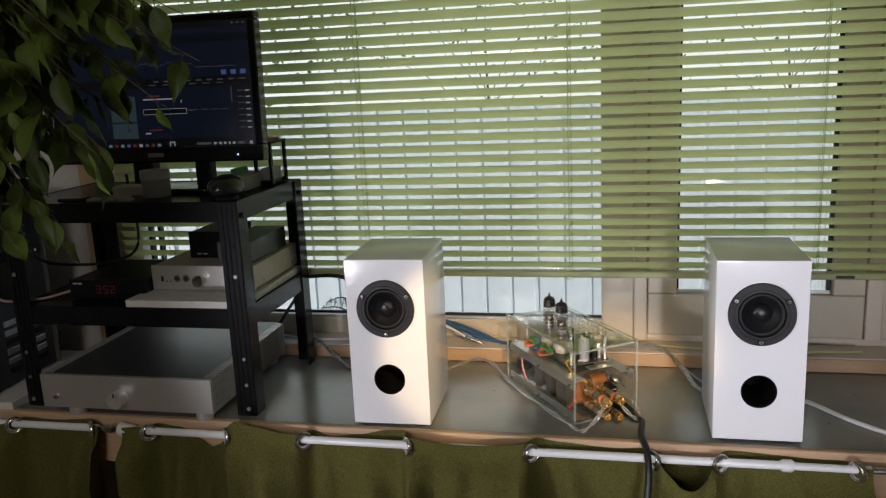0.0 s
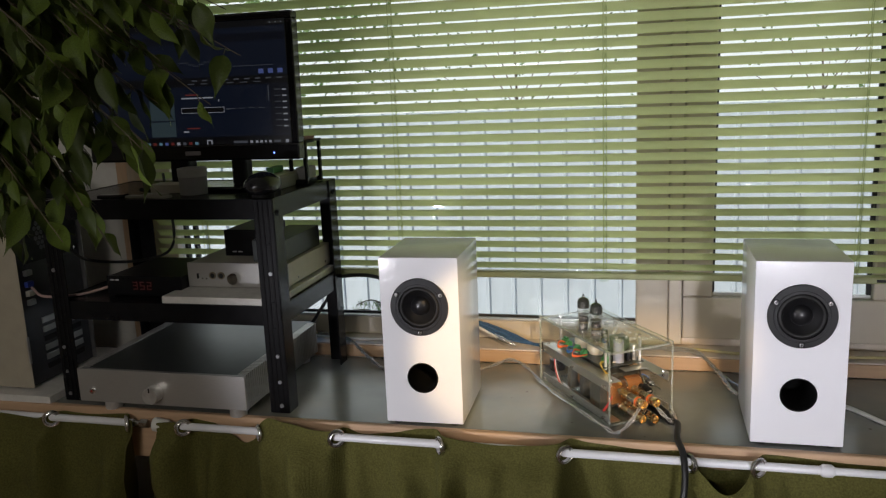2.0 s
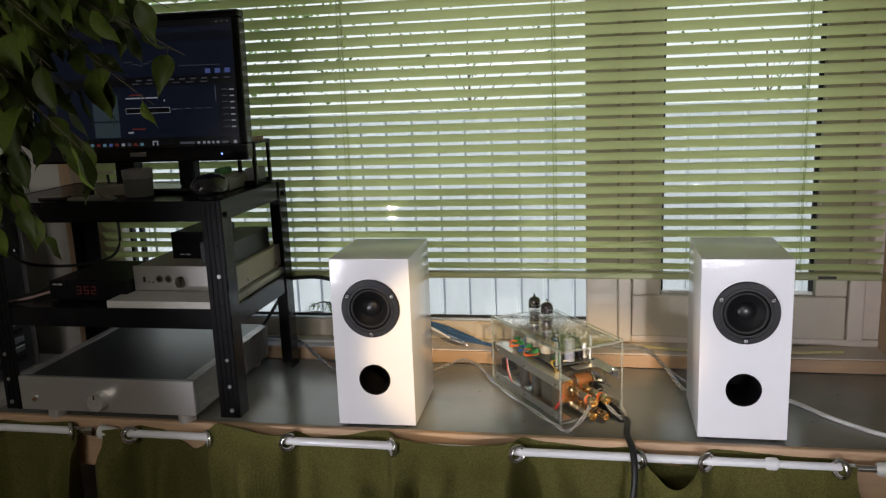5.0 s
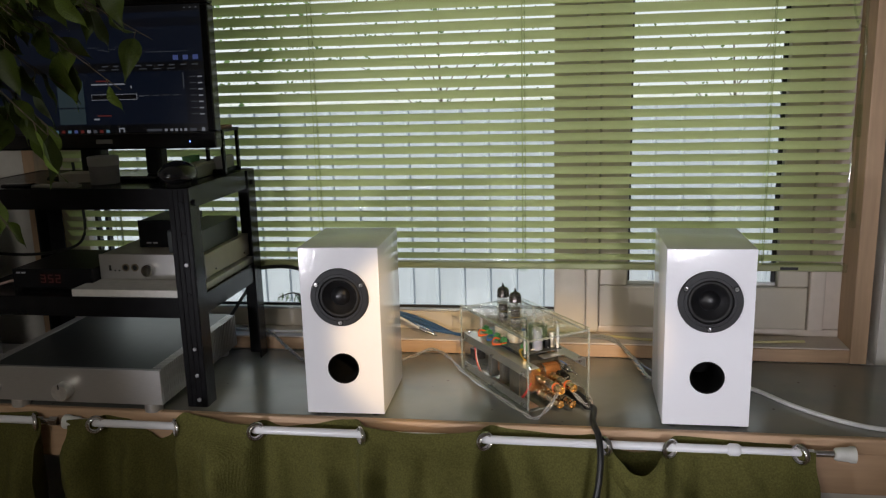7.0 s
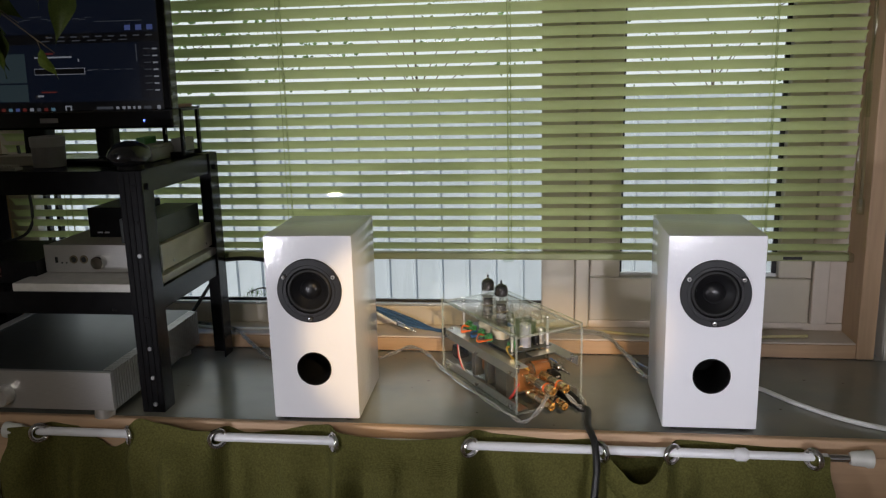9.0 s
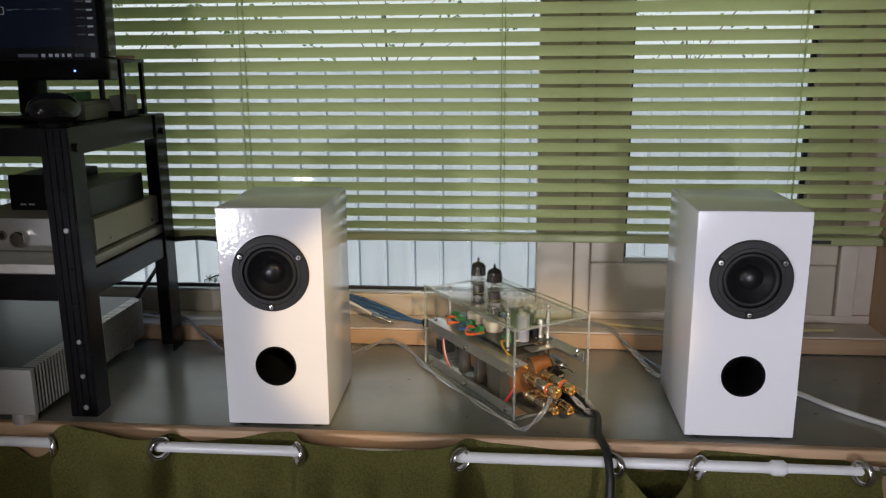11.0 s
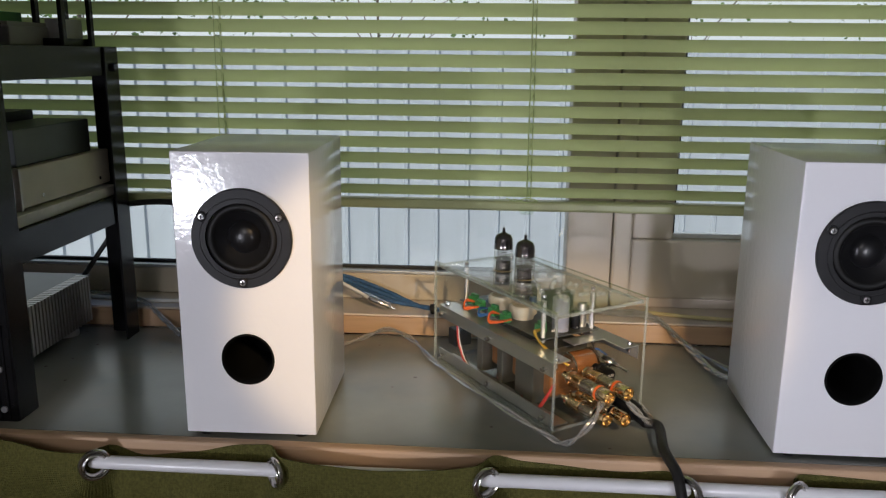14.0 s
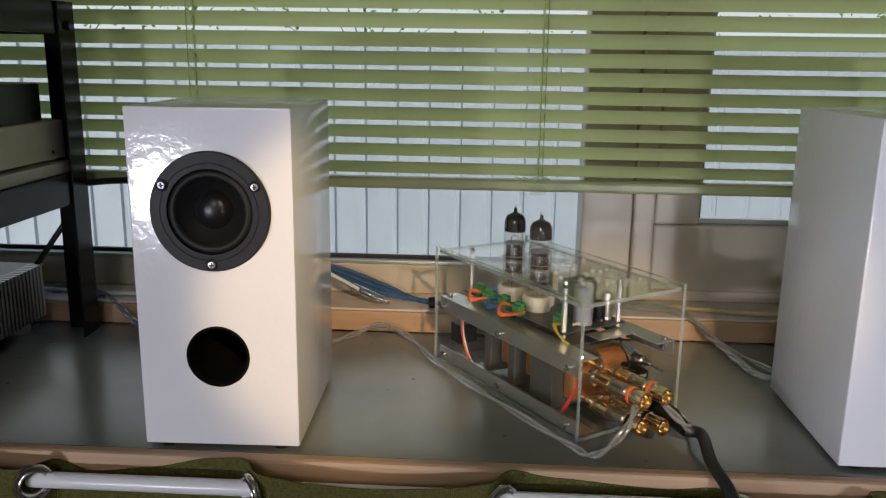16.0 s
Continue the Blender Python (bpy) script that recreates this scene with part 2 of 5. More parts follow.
def cyl(p0, p1, r, seg=20, r2=None, bm=None, bevel=0.0, caps=True):
    bm = bm or bmesh.new()
    p0, p1 = Vector(p0), Vector(p1)
    d = p1 - p0
    m = Matrix.Translation((p0 + p1) / 2) @ d.to_track_quat("Z", "Y").to_matrix().to_4x4()
    res = bmesh.ops.create_cone(bm, cap_ends=caps, segments=seg, radius1=r, radius2=r if r2 is None else r2, depth=d.length, matrix=m)
    if bevel:
        es = {e for v in res["verts"] for e in v.link_edges if len(e.link_faces) == 2 and e.calc_face_angle(0) > 1}
        bmesh.ops.bevel(bm, geom=list(es), offset=bevel, segments=2, affect="EDGES", profile=0.5)
    return bm


def lathe(profile, seg=40, m=None, bm=None):
    """Turns (radius, height) pairs round the z axis, then places them by m."""
    bm = bm or bmesh.new()
    m = m or Matrix.Identity(4)
    rings = []
    for r, h in profile:
        if r < 1e-6:
            rings.append([bm.verts.new(m @ Vector((0, 0, h)))])
        else:
            rings.append([bm.verts.new(m @ Vector((r * math.cos(2 * math.pi * i / seg), r * math.sin(2 * math.pi * i / seg), h))) for i in range(seg)])
    for a, b in zip(rings, rings[1:]):
        for i in range(seg):
            j = (i + 1) % seg
            if len(a) == 1 and len(b) == 1:
                continue
            if len(a) == 1:
                bm.faces.new((a[0], b[i], b[j]))
            elif len(b) == 1:
                bm.faces.new((a[i], a[j], b[0]))
            else:
                bm.faces.new((a[i], a[j], b[j], b[i]))
    bmesh.ops.recalc_face_normals(bm, faces=bm.faces)
    return bm


def smooth_path(pts, n=8):
    """A rounded path through the points (Catmull-Rom)."""
    p = [Vector(q) for q in pts]
    p = [p[0] * 2 - p[1]] + p + [p[-1] * 2 - p[-2]]
    out = []
    for i in range(1, len(p) - 2):
        for k in range(n):
            t = k / n
            a, b, c, d = p[i - 1], p[i], p[i + 1], p[i + 2]
            out.append(0.5 * (2 * b + (c - a) * t + (2 * a - 5 * b + 4 * c - d) * t * t + (3 * b - a - 3 * c + d) * t ** 3))
    out.append(p[-2])
    return out


def tube(pts, r, seg=8, n=8, bm=None, r_end=None):
    bm = bm or bmesh.new()
    path = smooth_path(pts, n)
    up = Vector((0.13, 0.21, 0.97))
    rings = []
    for i, q in enumerate(path):
        d = (path[min(i + 1, len(path) - 1)] - path[max(i - 1, 0)]).normalized()
        s = d.cross(up)
        if s.length < 1e-3:
            s = d.cross(Vector((1, 0, 0)))
        s.normalize()
        t = s.cross(d)
        rr = r if r_end is None else r + (r_end - r) * i / (len(path) - 1)
        rings.append([bm.verts.new(q + rr * (math.cos(2 * math.pi * k / seg) * s + math.sin(2 * math.pi * k / seg) * t)) for k in range(seg)])
    for a, b in zip(rings, rings[1:]):
        for k in range(seg):
            bm.faces.new((a[k], a[(k + 1) % seg], b[(k + 1) % seg], b[k]))
    bm.faces.new(rings[0][::-1])
    bm.faces.new(rings[-1])
    bmesh.ops.recalc_face_normals(bm, faces=bm.faces)
    return bm


FRONT = Matrix.Rotation(radians(90), 4, "X")  # lathe axis turned to point out of a front, towards -y

# ---- the room ----
Z = 0.75  # bench top
structure("floor", box(-2.7, 2.7, -3.3, 0.6, -0.05, 0.0), FLOOR, "brown wooden floor of the room")
structure("ceiling", box(-2.7, 2.7, -3.3, 0.6, 2.35, 2.40), CEIL, "plain white ceiling")
structure("wall_west", box(-2.75, -2.6, -3.3, 0.6, 0, 2.35), WALL, "plain pale wall")
structure("wall_east", box(2.6, 2.75, -3.3, 0.6, 0, 2.35), WALL, "plain pale wall")
structure("wall_south", box(-2.6, 2.6, -3.4, -3.25, 0, 2.35), WALL, "plain pale wall")

# window wall with its opening
WX0, WX1, WZ0, WZ1 = -1.10, 0.775, 0.752, 2.05
wb = bmesh.new()
box(-2.6, WX0 - 0.03, 0.385, 0.52, 0, 2.35, bm=wb)
box(WX1 + 0.025, 2.6, 0.385, 0.52, 0, 2.35, bm=wb)
box(WX0 - 0.03, WX1 + 0.025, 0.385, 0.52, 0, 0.744, bm=wb)
box(WX0 - 0.03, WX1 + 0.025, 0.385, 0.52, WZ1 + 0.03, 2.35, bm=wb)
structure("wall_north", wb, WALL, "pale textured wall round the window")

# sill board and casing of the window
structure("sill_board", box(WX0, 0.743, 0.3745, 0.48, 0.7515, 0.780, 0.002), [WOOD], "pale wooden window sill board on the bench")
structure("sill_top", box(WX0, 0.7425, 0.377, 0.50, 0.7803, 0.7835, 0.001), SILL, "beige painted top of the window sill")
cas = box(0.743, 0.777, 0.372, 0.52, 0.7515, WZ1 + 0.03, 0.002)
box(WX0 - 0.03, WX0, 0.372, 0.52, 0.7515, WZ1 + 0.03, 0.002, bm=cas)
structure("trim_casing", cas, WOODV, "pale wooden window casing")
structure("trim_head", box(WX0, 0.743, 0.374, 0.52, WZ1, WZ1 + 0.03, 0.002), WOOD, "pale wooden window head")

# window: fixed light and a side sash
win = tagged(new("window_1"), "wide window with a beige painted frame", "window", kind="structure")
WY = 0.455
fr = bmesh.new()
box(WX0, 0.1885, WY, 0.51, 0.7838, 0.828, 0.003, bm=fr)          # bottom rail
box(WX0, 0.1885, WY, 0.51, 1.99, WZ1, 0.003, bm=fr)
box(WX0, -1.035, WY + 0.001, 0.509, 0.828, 1.99, 0.002, bm=fr)
part("window_frame", fr, FRAME, win)
part("mullion", box(0.118, 0.1885, WY - 0.008, 0.511, 0.7845, WZ1 - 0.001, 0.003), FRAME, win, "broad painted mullion")
part("metal_strip", box(0.1895, 0.2185, WY - 0.016, 0.50, 0.788, WZ1 - 0.002, 0.004), FRAME, win)
for nm, x0, x1, z0, z1 in (("edge_bead", -1.034, 0.1175, 0.8285, 0.8335),):
    part(nm, box(x0, x1, WY - 0.003, WY + 0.012, z0, z1, 0.001), ALU, win, "bright metal glazing edge")
part("gasket", box(-1.034, 0.1175, WY + 0.014, WY + 0.02, 0.8287, 0.838), GASKET, win)
pane = part("pane", box(-1.034, 0.1175, WY + 0.021, WY + 0.025, 0.8289, 1.9895), PANE, win)
pane.visible_shadow = False
for x in (-1.012, -0.985):
    part("glazing_bar", box(x - 0.004, x + 0.004, WY + 0.005, WY + 0.0205, 0.834, 1.989), GASKET, win)
sash = bmesh.new()
box(0.22, 0.672, WY - 0.004, 0.50, 0.800, 0.897, 0.004, bm=sash)
box(0.22, 0.283, WY - 0.005, 0.501, 0.8975, 1.95, 0.004, bm=sash)
box(0.606, 0.672, WY - 0.005, 0.501, 0.8975, 1.95, 0.004, bm=sash)
box(0.22, 0.672, WY - 0.004, 0.50, 1.9505, 2.0, 0.004, bm=sash)
part("sash", sash, FRAME, win, "beige painted opening sash")
fr2 = bmesh.new()
box(0.2186, 0.7425, WY + 0.002, 0.512, 0.7838, 0.7995, 0.002, bm=fr2)
box(0.6735, 0.706, WY - 0.012, 0.511, 0.800, WZ1 - 0.003, 0.003, bm=fr2)
box(0.7065, 0.7425, WY + 0.004, 0.512, 0.800, WZ1 - 0.003, 0.002, bm=fr2)
part("sash_frame", fr2, SILL, win, "pale painted outer frame")
bead = bmesh.new()
box(0.2835, 0.6055, WY + 0.012, WY + 0.022, 0.8972, 0.9045, 0.001, bm=bead)
part("edge_bead", bead, ALU, win)
gk = box(0.2835, 0.288, WY + 0.013, WY + 0.020, 0.905, 1.95)
box(0.5965, 0.6055, WY + 0.013, WY + 0.020, 0.905, 1.95, bm=gk)
part("gasket", gk, GASKET, win)
p2 = part("pane", box(0.2836, 0.6054, WY + 0.023, WY + 0.027, 0.8973, 1.9503), PANE, win)
p2.visible_shadow = False

# bench: lino top, wooden nosing and front board, white panel below
structure("bench_top", box(-2.6, 2.6, 0.012, 0.3735, 0.722, Z, 0.0), LINO, "worn grey-green lino bench top")
structure("trim_nosing", box(-2.6, 2.6, -0.004, 0.0115, 0.722, Z + 0.0015, 0.004), WOOD, "pale wooden nosing of the bench")
structure("trim_front_board", box(-2.6, 2.6, 0.002, 0.022, 0.645, 0.7215, 0.003), WOOD, "pale wooden board under the bench edge")
structure("wall_bench", box(0.30, 2.6, 0.030, 0.385, 0.0, 0.7215), WALL, "white rough wall under the bench")

# ---- outside ----
SIDING = mat("pale_siding", (0.50, 0.53, 0.57), 0.5, vary=0.05, scale=4, stretch=(6, 1, 1), stain=0.25, stain_scale=2.5, stain_colour=(0.42, 0.46, 0.48))
EARTH = mat("pale_gravel", (0.52, 0.52, 0.48), 0.9, vary=0.2, scale=3, stain=0.3)
structure("ground", box(-90, 90, -60, 120, -0.55, -0.5), EARTH, "garden ground outside the window")
sd = bmesh.new()
xs, top, FY = [], 1.22, 3.2
x = -5.0
while x < 5.0:  # ribbed profile: flat pans with narrow raised ribs
    for dx, dy in ((0, 0), (0.114, 0), (0.121, -0.016), (0.136, -0.016), (0.143, 0)):
        xs.append((x + dx, dy))
    x += 0.152
lo = [sd.verts.new((a, FY + b, -0.5)) for a, b in xs]
hi = [sd.verts.new((a, FY + b, top)) for a, b in xs]
for i in range(len(xs) - 1):
    sd.faces.new((lo[i], lo[i + 1], hi[i + 1], hi[i]))
bmesh.ops.recalc_face_normals(sd, faces=sd.faces)
shed = thing("metal_fence", pose(0, 0, 0), "pale blue-grey ribbed metal fence outside", "fence")
part("ribbed_sheet", sd, SIDING, shed)
part("back_sheet", box(-5.0, 5.0, FY + 0.004, FY + 0.012, -0.5, top - 0.002), SIDING, shed)

# glowing sheet added far off, so the sky in the gaps turns white
SKYGLOW = glow("white_sky_glow", (1.0, 1.0, 1.0), 1.0)
structure("backdrop", box(-90, 90, 60, 60.1, -0.5, 45), SKYGLOW, "plain glowing white sheet standing in for the bright sky far behind the garden")
LEAFOUT = mat("garden_leaf", (0.12, 0.20, 0.06), 0.6, vary=0.3, scale=3, per_object=0.2)
BARK = mat("bark", (0.10, 0.08, 0.06), 0.9, vary=0.3, bump=0.4, bump_scale=60)


def leaf_cloud(bm, rng, centre, spread, count, size):
    for _ in range(count):
        c = Vector(centre) + Vector([rng.gauss(0, s) for s in spread])
        q = Euler([rng.uniform(0, 6.3) for _ in range(3)]).to_matrix()
        w, h = size * rng.uniform(0.5, 1.1), size * rng.uniform(0.8, 1.5)
        vs = [bm.verts.new(c + q @ Vector(p)) for p in ((-w * 0.5, 0, 0), (0, -h * 0.5, 0.1 * w), (w * 0.5, 0, 0), (0, h * 0.5, 0.1 * w))]
        bm.faces.new(vs)


def garden_tree(x, y, height, seed, thick):
    rng = random.Random(seed)
    t = thing("garden_tree", pose(x, y, -0.5), "leafy green garden tree behind the fence", "tree", "garden trees")
    bm = tube([(0, 0, 0), (0.05, 0.03, height * 0.4), (0.0, 0.1, height * 0.9)], 0.035, r_end=0.008)
    crown = bmesh.new()
    for k in range(9):
        a, h = rng.uniform(0, 6.28), height * rng.uniform(0.35, 1.0)
        tip = (math.cos(a) * 1.1, math.sin(a) * 0.8, h + 0.3)
        tube([(0.03, 0.05, h * 0.7), (tip[0] * 0.5, tip[1] * 0.5, h), tip], 0.007, r_end=0.002, seg=6, n=4, bm=bm)
        leaf_cloud(crown, rng, tip, (0.42, 0.38, 0.30), thick, 0.045)
    part("trunk", bm, BARK, t)
    part("crown", crown, LEAFOUT, t)


for i, (tx, ty, th, tk) in enumerate(((-3.4, 5.6, 2.9, 420), (-1.3, 7.6, 2.5, 70), (2.0, 8.6, 2.4, 40), (5.2, 8.2, 2.6, 90))):
    garden_tree(tx, ty, th, i, tk)
rng = random.Random(7)
shrub = thing("fir_twig_shrub", pose(-0.78, 1.35, -0.5), "small green conifer shrub outside the window", "shrub")
sb, sl = bmesh.new(), bmesh.new()
tube([(0, 0, 0), (0.01, 0, 0.5), (0, 0.02, 1.0)], 0.02, r_end=0.006, bm=sb)
for k in range(34):
    a, h = rng.uniform(0, 6.28), rng.uniform(0.4, 1.12)
    ln = 0.30 * (1.25 - h) + 0.08
    tip = Vector((math.cos(a) * ln, math.sin(a) * ln, h + 0.03))
    root = Vector((0, 0, h))
    tube([root, (root + tip) / 2 + Vector((0, 0, 0.02)), tip], 0.004, r_end=0.0015, seg=5, n=3, bm=sb)
    for j in range(60):
        f = rng.uniform(0.15, 1)
        c = root.lerp(tip, f)
        d = Vector((rng.gauss(0, 1), rng.gauss(0, 1), rng.gauss(0, 1))).normalized() * 0.028
        s = d.cross(Vector((0, 0, 1))).normalized() * 0.0016
        sl.faces.new([sl.verts.new(c + s), sl.verts.new(c - s), sl.verts.new(c + d)])
part("stems", sb, BARK, shrub)
part("needles", sl, LEAFOUT, shrub)

# ---- venetian blind ----
BY, PITCH, BW, TILT_S = 0.392, 0.0238, 0.0246, radians(47.5)
BX0, BX1 = -1.0447, 0.7186
blind = thing("venetian_blind", pose(0, BY, 0.9625), "olive-green metal venetian blind, lowered and half closed", "blind")


def slat_mesh(x0, x1):
    bm = bmesh.new()
    rows = []
    n, cols = 6, 24
    for i in range(n + 1):
        u = i / n - 0.5
        bow = 0.0022 * (1 - 4 * u * u)  # crowned across its width
        y, z = u * BW, bow
        rows.append([bm.verts.new((x0 + (x1 - x0) * k / cols, y * math.cos(TILT_S) + z * math.sin(TILT_S), -y * math.sin(TILT_S) + z * math.cos(TILT_S)))
                     for k in range(cols + 1)])
    for a, b in zip(rows, rows[1:]):
        for k in range(cols):
            bm.faces.new((a[k], a[k + 1], b[k + 1], b[k]))
    me = bpy.data.meshes.new("slat")
    bm.to_mesh(me)
    bm.free()
    me.materials.append(SLAT)
    me.polygons.foreach_set("use_smooth", [True] * len(me.polygons))
    return me


slats = [slat_mesh(BX0, BX1), slat_mesh(BX0 - 0.001, BX1 - 0.0015), slat_mesh(BX0 + 0.001, BX1 + 0.001)]
rng = random.Random(3)
NSLAT = 44
for i in range(NSLAT):
    ob = new("slat", rng.choice(slats))
    ob.parent = blind
    z = 0.0155 + i * PITCH
    ob.matrix_basis = pose(rng.uniform(-0.0012, 0.0012), 0, z, rng.gauss(0, 1.1), rng.gauss(0, 0.035), 0)
rail = box(BX0, BX1, -0.012, 0.012, -0.012, 0.003, 0.004)
part("bottom_rail", rail, RAILP, blind, "green bottom rail")
for xx in (BX0 - 0.002, BX1 + 0.002):
    part("end_cap", box(xx - 0.006, xx + 0.006, -0.0135, 0.0135, -0.0135, 0.0045, 0.003), CLEARP, blind, "clear plastic end cap")
part("maker_mark", box(0.593, 0.629, -0.0128, -0.0121, -0.008, -0.002), GASKET, blind, "small dark printed bar")
part("head_rail", box(BX0, BX1, -0.014, 0.018, 1.046, 1.076, 0.002), RAILP, blind)
for lx in (-0.9119, -0.4114, 0.0508, 0.5543):
    cords = bmesh.new()
    for yy in (-0.0125, 0.0125):
        cyl((lx, yy, 0.0), (lx, yy, 1.06), 0.0007, 5, bm=cords)
    cyl((lx + 0.006, 0.0, 0.0), (lx + 0.006, 0.0, 1.06), 0.0008, 5, bm=cords)
    for i in range(NSLAT):
        z = 0.0155 + i * PITCH
        for sx in (0.003,):
            tube([(lx, -0.0125, z + 0.013), (lx + sx * 2, -0.006, z + 0.004), (lx + sx, 0.0, z - 0.003), (lx, 0.0125, z - 0.010)], 0.0004, 4, 3, bm=cords)
    part("ladder_cord", cords, CORD, blind)
part("cord_stop", box(0.040, 0.062, -0.016, 0.016, -0.0165, -0.0045, 0.004), CLEARP, blind, "clear plastic cord holder")
part("cord_knot", tube([(0.02, -0.014, 0.008), (0.035, -0.018, 0.004), (0.05, -0.016, 0.009), (0.066, -0.018, 0.005), (0.05, -0.02, 0.003), (0.03, -0.018, 0.008)], 0.0011, 6), CORD, blind)
part("tilt_wand", cyl((0.7255, -0.022, 0.10), (0.7205, -0.018, 1.05), 0.0035, 8), CLEARP, blind, "clear tilting wand")
part("wand_grip", cyl((0.7259, -0.022, 0.085), (0.7255, -0.022, 0.115), 0.007, 12, bevel=0.002), CLEARP, blind)
part("wand_joint", cyl((0.724, -0.021, 0.27), (0.7235, -0.020, 0.335), 0.006, 12, bevel=0.002), CLEARP, blind)
part("pull_cord", tube([(0.691, -0.02, 1.05), (0.691, -0.025, 0.62), (0.7028, -0.026, 0.50), (0.7255, -0.024, 0.465), (0.7156, -0.024, 0.30), (0.7127, -0.022, 0.12)], 0.0022, 6), CLEARP, blind)

# ---- loudspeakers ----
SW, SD, SH = 0.150, 0.1913, 0.3224


def loudspeaker(m, label):
    s = thing("loudspeaker", m, label, "loudspeaker", "pair of loudspeakers")
    # box with a driver hole and a port hole through its front, made from rings on the front face
    body = bmesh.new()
    box(0, SW, 0.0, SD, 0.004, SH + 0.004, 0.0022, bm=body)
    ob = part("cabinet", body, WHITE, s, smooth=True)
    cx, cz, pz = 0.075, 0.233, 0.0945
    md = Matrix.Translation((cx, 0, cz)) @ FRONT @ Matrix.Diagonal((0.962, 0.962, 1, 1))
    d = part("driver_frame", lathe([(0.0405, -0.001), (0.0405, 0.0043), (0.0409, 0.0047), (0.0455, 0.0047), (0.0459, 0.0043), (0.0466, 0.0043), (0.0470, 0.0047), (0.0560, 0.0047), (0.0568, 0.0041), (0.057, 0.0), (0.057, -0.001)], 64, md), BLACKP, s)
    part("surround", lathe([(0.0405, 0.0015), (0.0395, 0.003), (0.0375, 0.0042), (0.0352, 0.0045), (0.033, 0.0036), (0.0315, 0.0015), (0.0308, 0.0008)], 64, md), RUBBER, s, smooth=True)
    part("cone", lathe([(0.0308, 0.0009), (0.0300, 0.0002), (0.0270, -0.0020), (0.0225, -0.0050), (0.0180, -0.0080)], 64, md), CONE, s, smooth=True)
    part("dust_cap", lathe([(0.0190, -0.0076), (0.0182, -0.0056), (0.0158, -0.0026), (0.0118, -0.0002), (0.006, 0.0012), (0.0, 0.0016)], 48, md), DOME, s, smooth=True)
    for a in (30, 150, 270):
        sx, sz = cx + 0.0482 * math.cos(radians(a)), cz + 0.0482 * math.sin(radians(a))
        ms = Matrix.Translation((sx, 0, sz)) @ FRONT
        lug = part("screw_seat", lathe([(0.0055, 0.0040), (0.0055, 0.0053), (0.0048, 0.0056), (0.0040, 0.0050), (0.0, 0.0050)], 24, ms), BLACKP, s, smooth=True)
        sc = lathe([(0.0036, 0.0048), (0.0036, 0.0062), (0.0030, 0.0070), (0.0, 0.0073)], 20, ms)
        part("screw", sc, SCREW, s, "bright cross-head screw", smooth=True)
        cr = box(sx - 0.0022, sx + 0.0022, -0.0077, -0.0066, sz - 0.0005, sz + 0.0005)
        box(sx - 0.0005, sx + 0.0005, -0.00775, -0.0066, sz - 0.0022, sz + 0.0022, bm=cr)
        part("screw_slot", cr, GASKET, s)
    mp = Matrix.Translation((cx, 0, pz)) @ FRONT @ Matrix.Diagonal((0.94, 0.94, 1, 1))
    part("bass_port", lathe([(0.0315, -0.001), (0.0318, 0.0012), (0.0305, 0.0018), (0.0290, 0.0008), (0.0275, -0.004), (0.0262, -0.012), (0.0258, -0.09), (0.0, -0.091)], 56, mp), [DEEP], s, "black flared bass port", smooth=True)
    for fx in (0.02, SW - 0.02):
        for fy in (0.012, SD - 0.02):
            part("foot", cyl((fx, fy, -0.001), (fx, fy, 0.005), 0.008, 16), RUBBER, s)
    return s


def cut_port(s):
    """Opens the cabinet's front where the port and the driver go in."""
    cab = next(c for c in s.children if c.name.startswith("cabinet"))
    bm = bmesh.new()
    bm.from_mesh(cab.data)
    front = max((f for f in bm.faces if f.normal.y < -0.9), key=lambda f: f.calc_area())
    bmesh.ops.delete(bm, geom=[front], context="FACES_ONLY")
    x0, x1, z0, z1 = 0.0022, SW - 0.0022, 0.0062, SH + 0.0018
    cx = 0.075
    holes = ((0.0945, 0.0292), (0.233, 0.0525))
    split = 0.155
    for (cz, r), (za, zb) in zip(holes, ((z0, split), (split, z1))):
        n = 64
        inner, outer = [], []
        for i in range(n):
            a = 2 * math.pi * (i + 0.5) / n
            c, q = math.cos(a), math.sin(a)
            k = min((x1 - cx) / max(abs(c), 1e-6), ((zb - cz) if q > 0 else (cz - za)) / max(abs(q), 1e-6))
            inner.append(bm.verts.new((cx + r * c, 0, cz + r * q)))
            outer.append(bm.verts.new((cx + k * c, 0, cz + k * q)))
        back = [bm.verts.new(v.co + Vector((0, 0.018, 0))) for v in inner]
        for i in range(n):
            j = (i + 1) % n
            bm.faces.new((outer[i], outer[j], inner[j], inner[i]))
            bm.faces.new((inner[i], inner[j], back[j], back[i]))
        for sx in (x0, x1):
            for sz in (za, zb):  # corner fillers
                near = sorted(outer, key=lambda v: (v.co - Vector((sx, 0, sz))).length)[:2]
                cv = bm.verts.new((sx, 0, sz))
                bm.faces.new((cv, near[0], near[1]))
    bmesh.ops.remove_doubles(bm, verts=bm.verts, dist=1e-5)
    bmesh.ops.recalc_face_normals(bm, faces=bm.faces)
    bm.to_mesh(cab.data)
    bm.free()
    cab.data.polygons.foreach_set("use_smooth", [True] * len(cab.data.polygons))
    cab.data.set_sharp_from_angle(angle=radians(30))


sp_l = loudspeaker(pose(-0.3391, 0.0148, Z, 0, 0, 1.4), "gloss white bookshelf loudspeaker with black driver and port on the bench")
cut_port(sp_l)
copy_thing(sp_l, pose(0.3183, 0.0228, Z, 0, 0, 0.1))

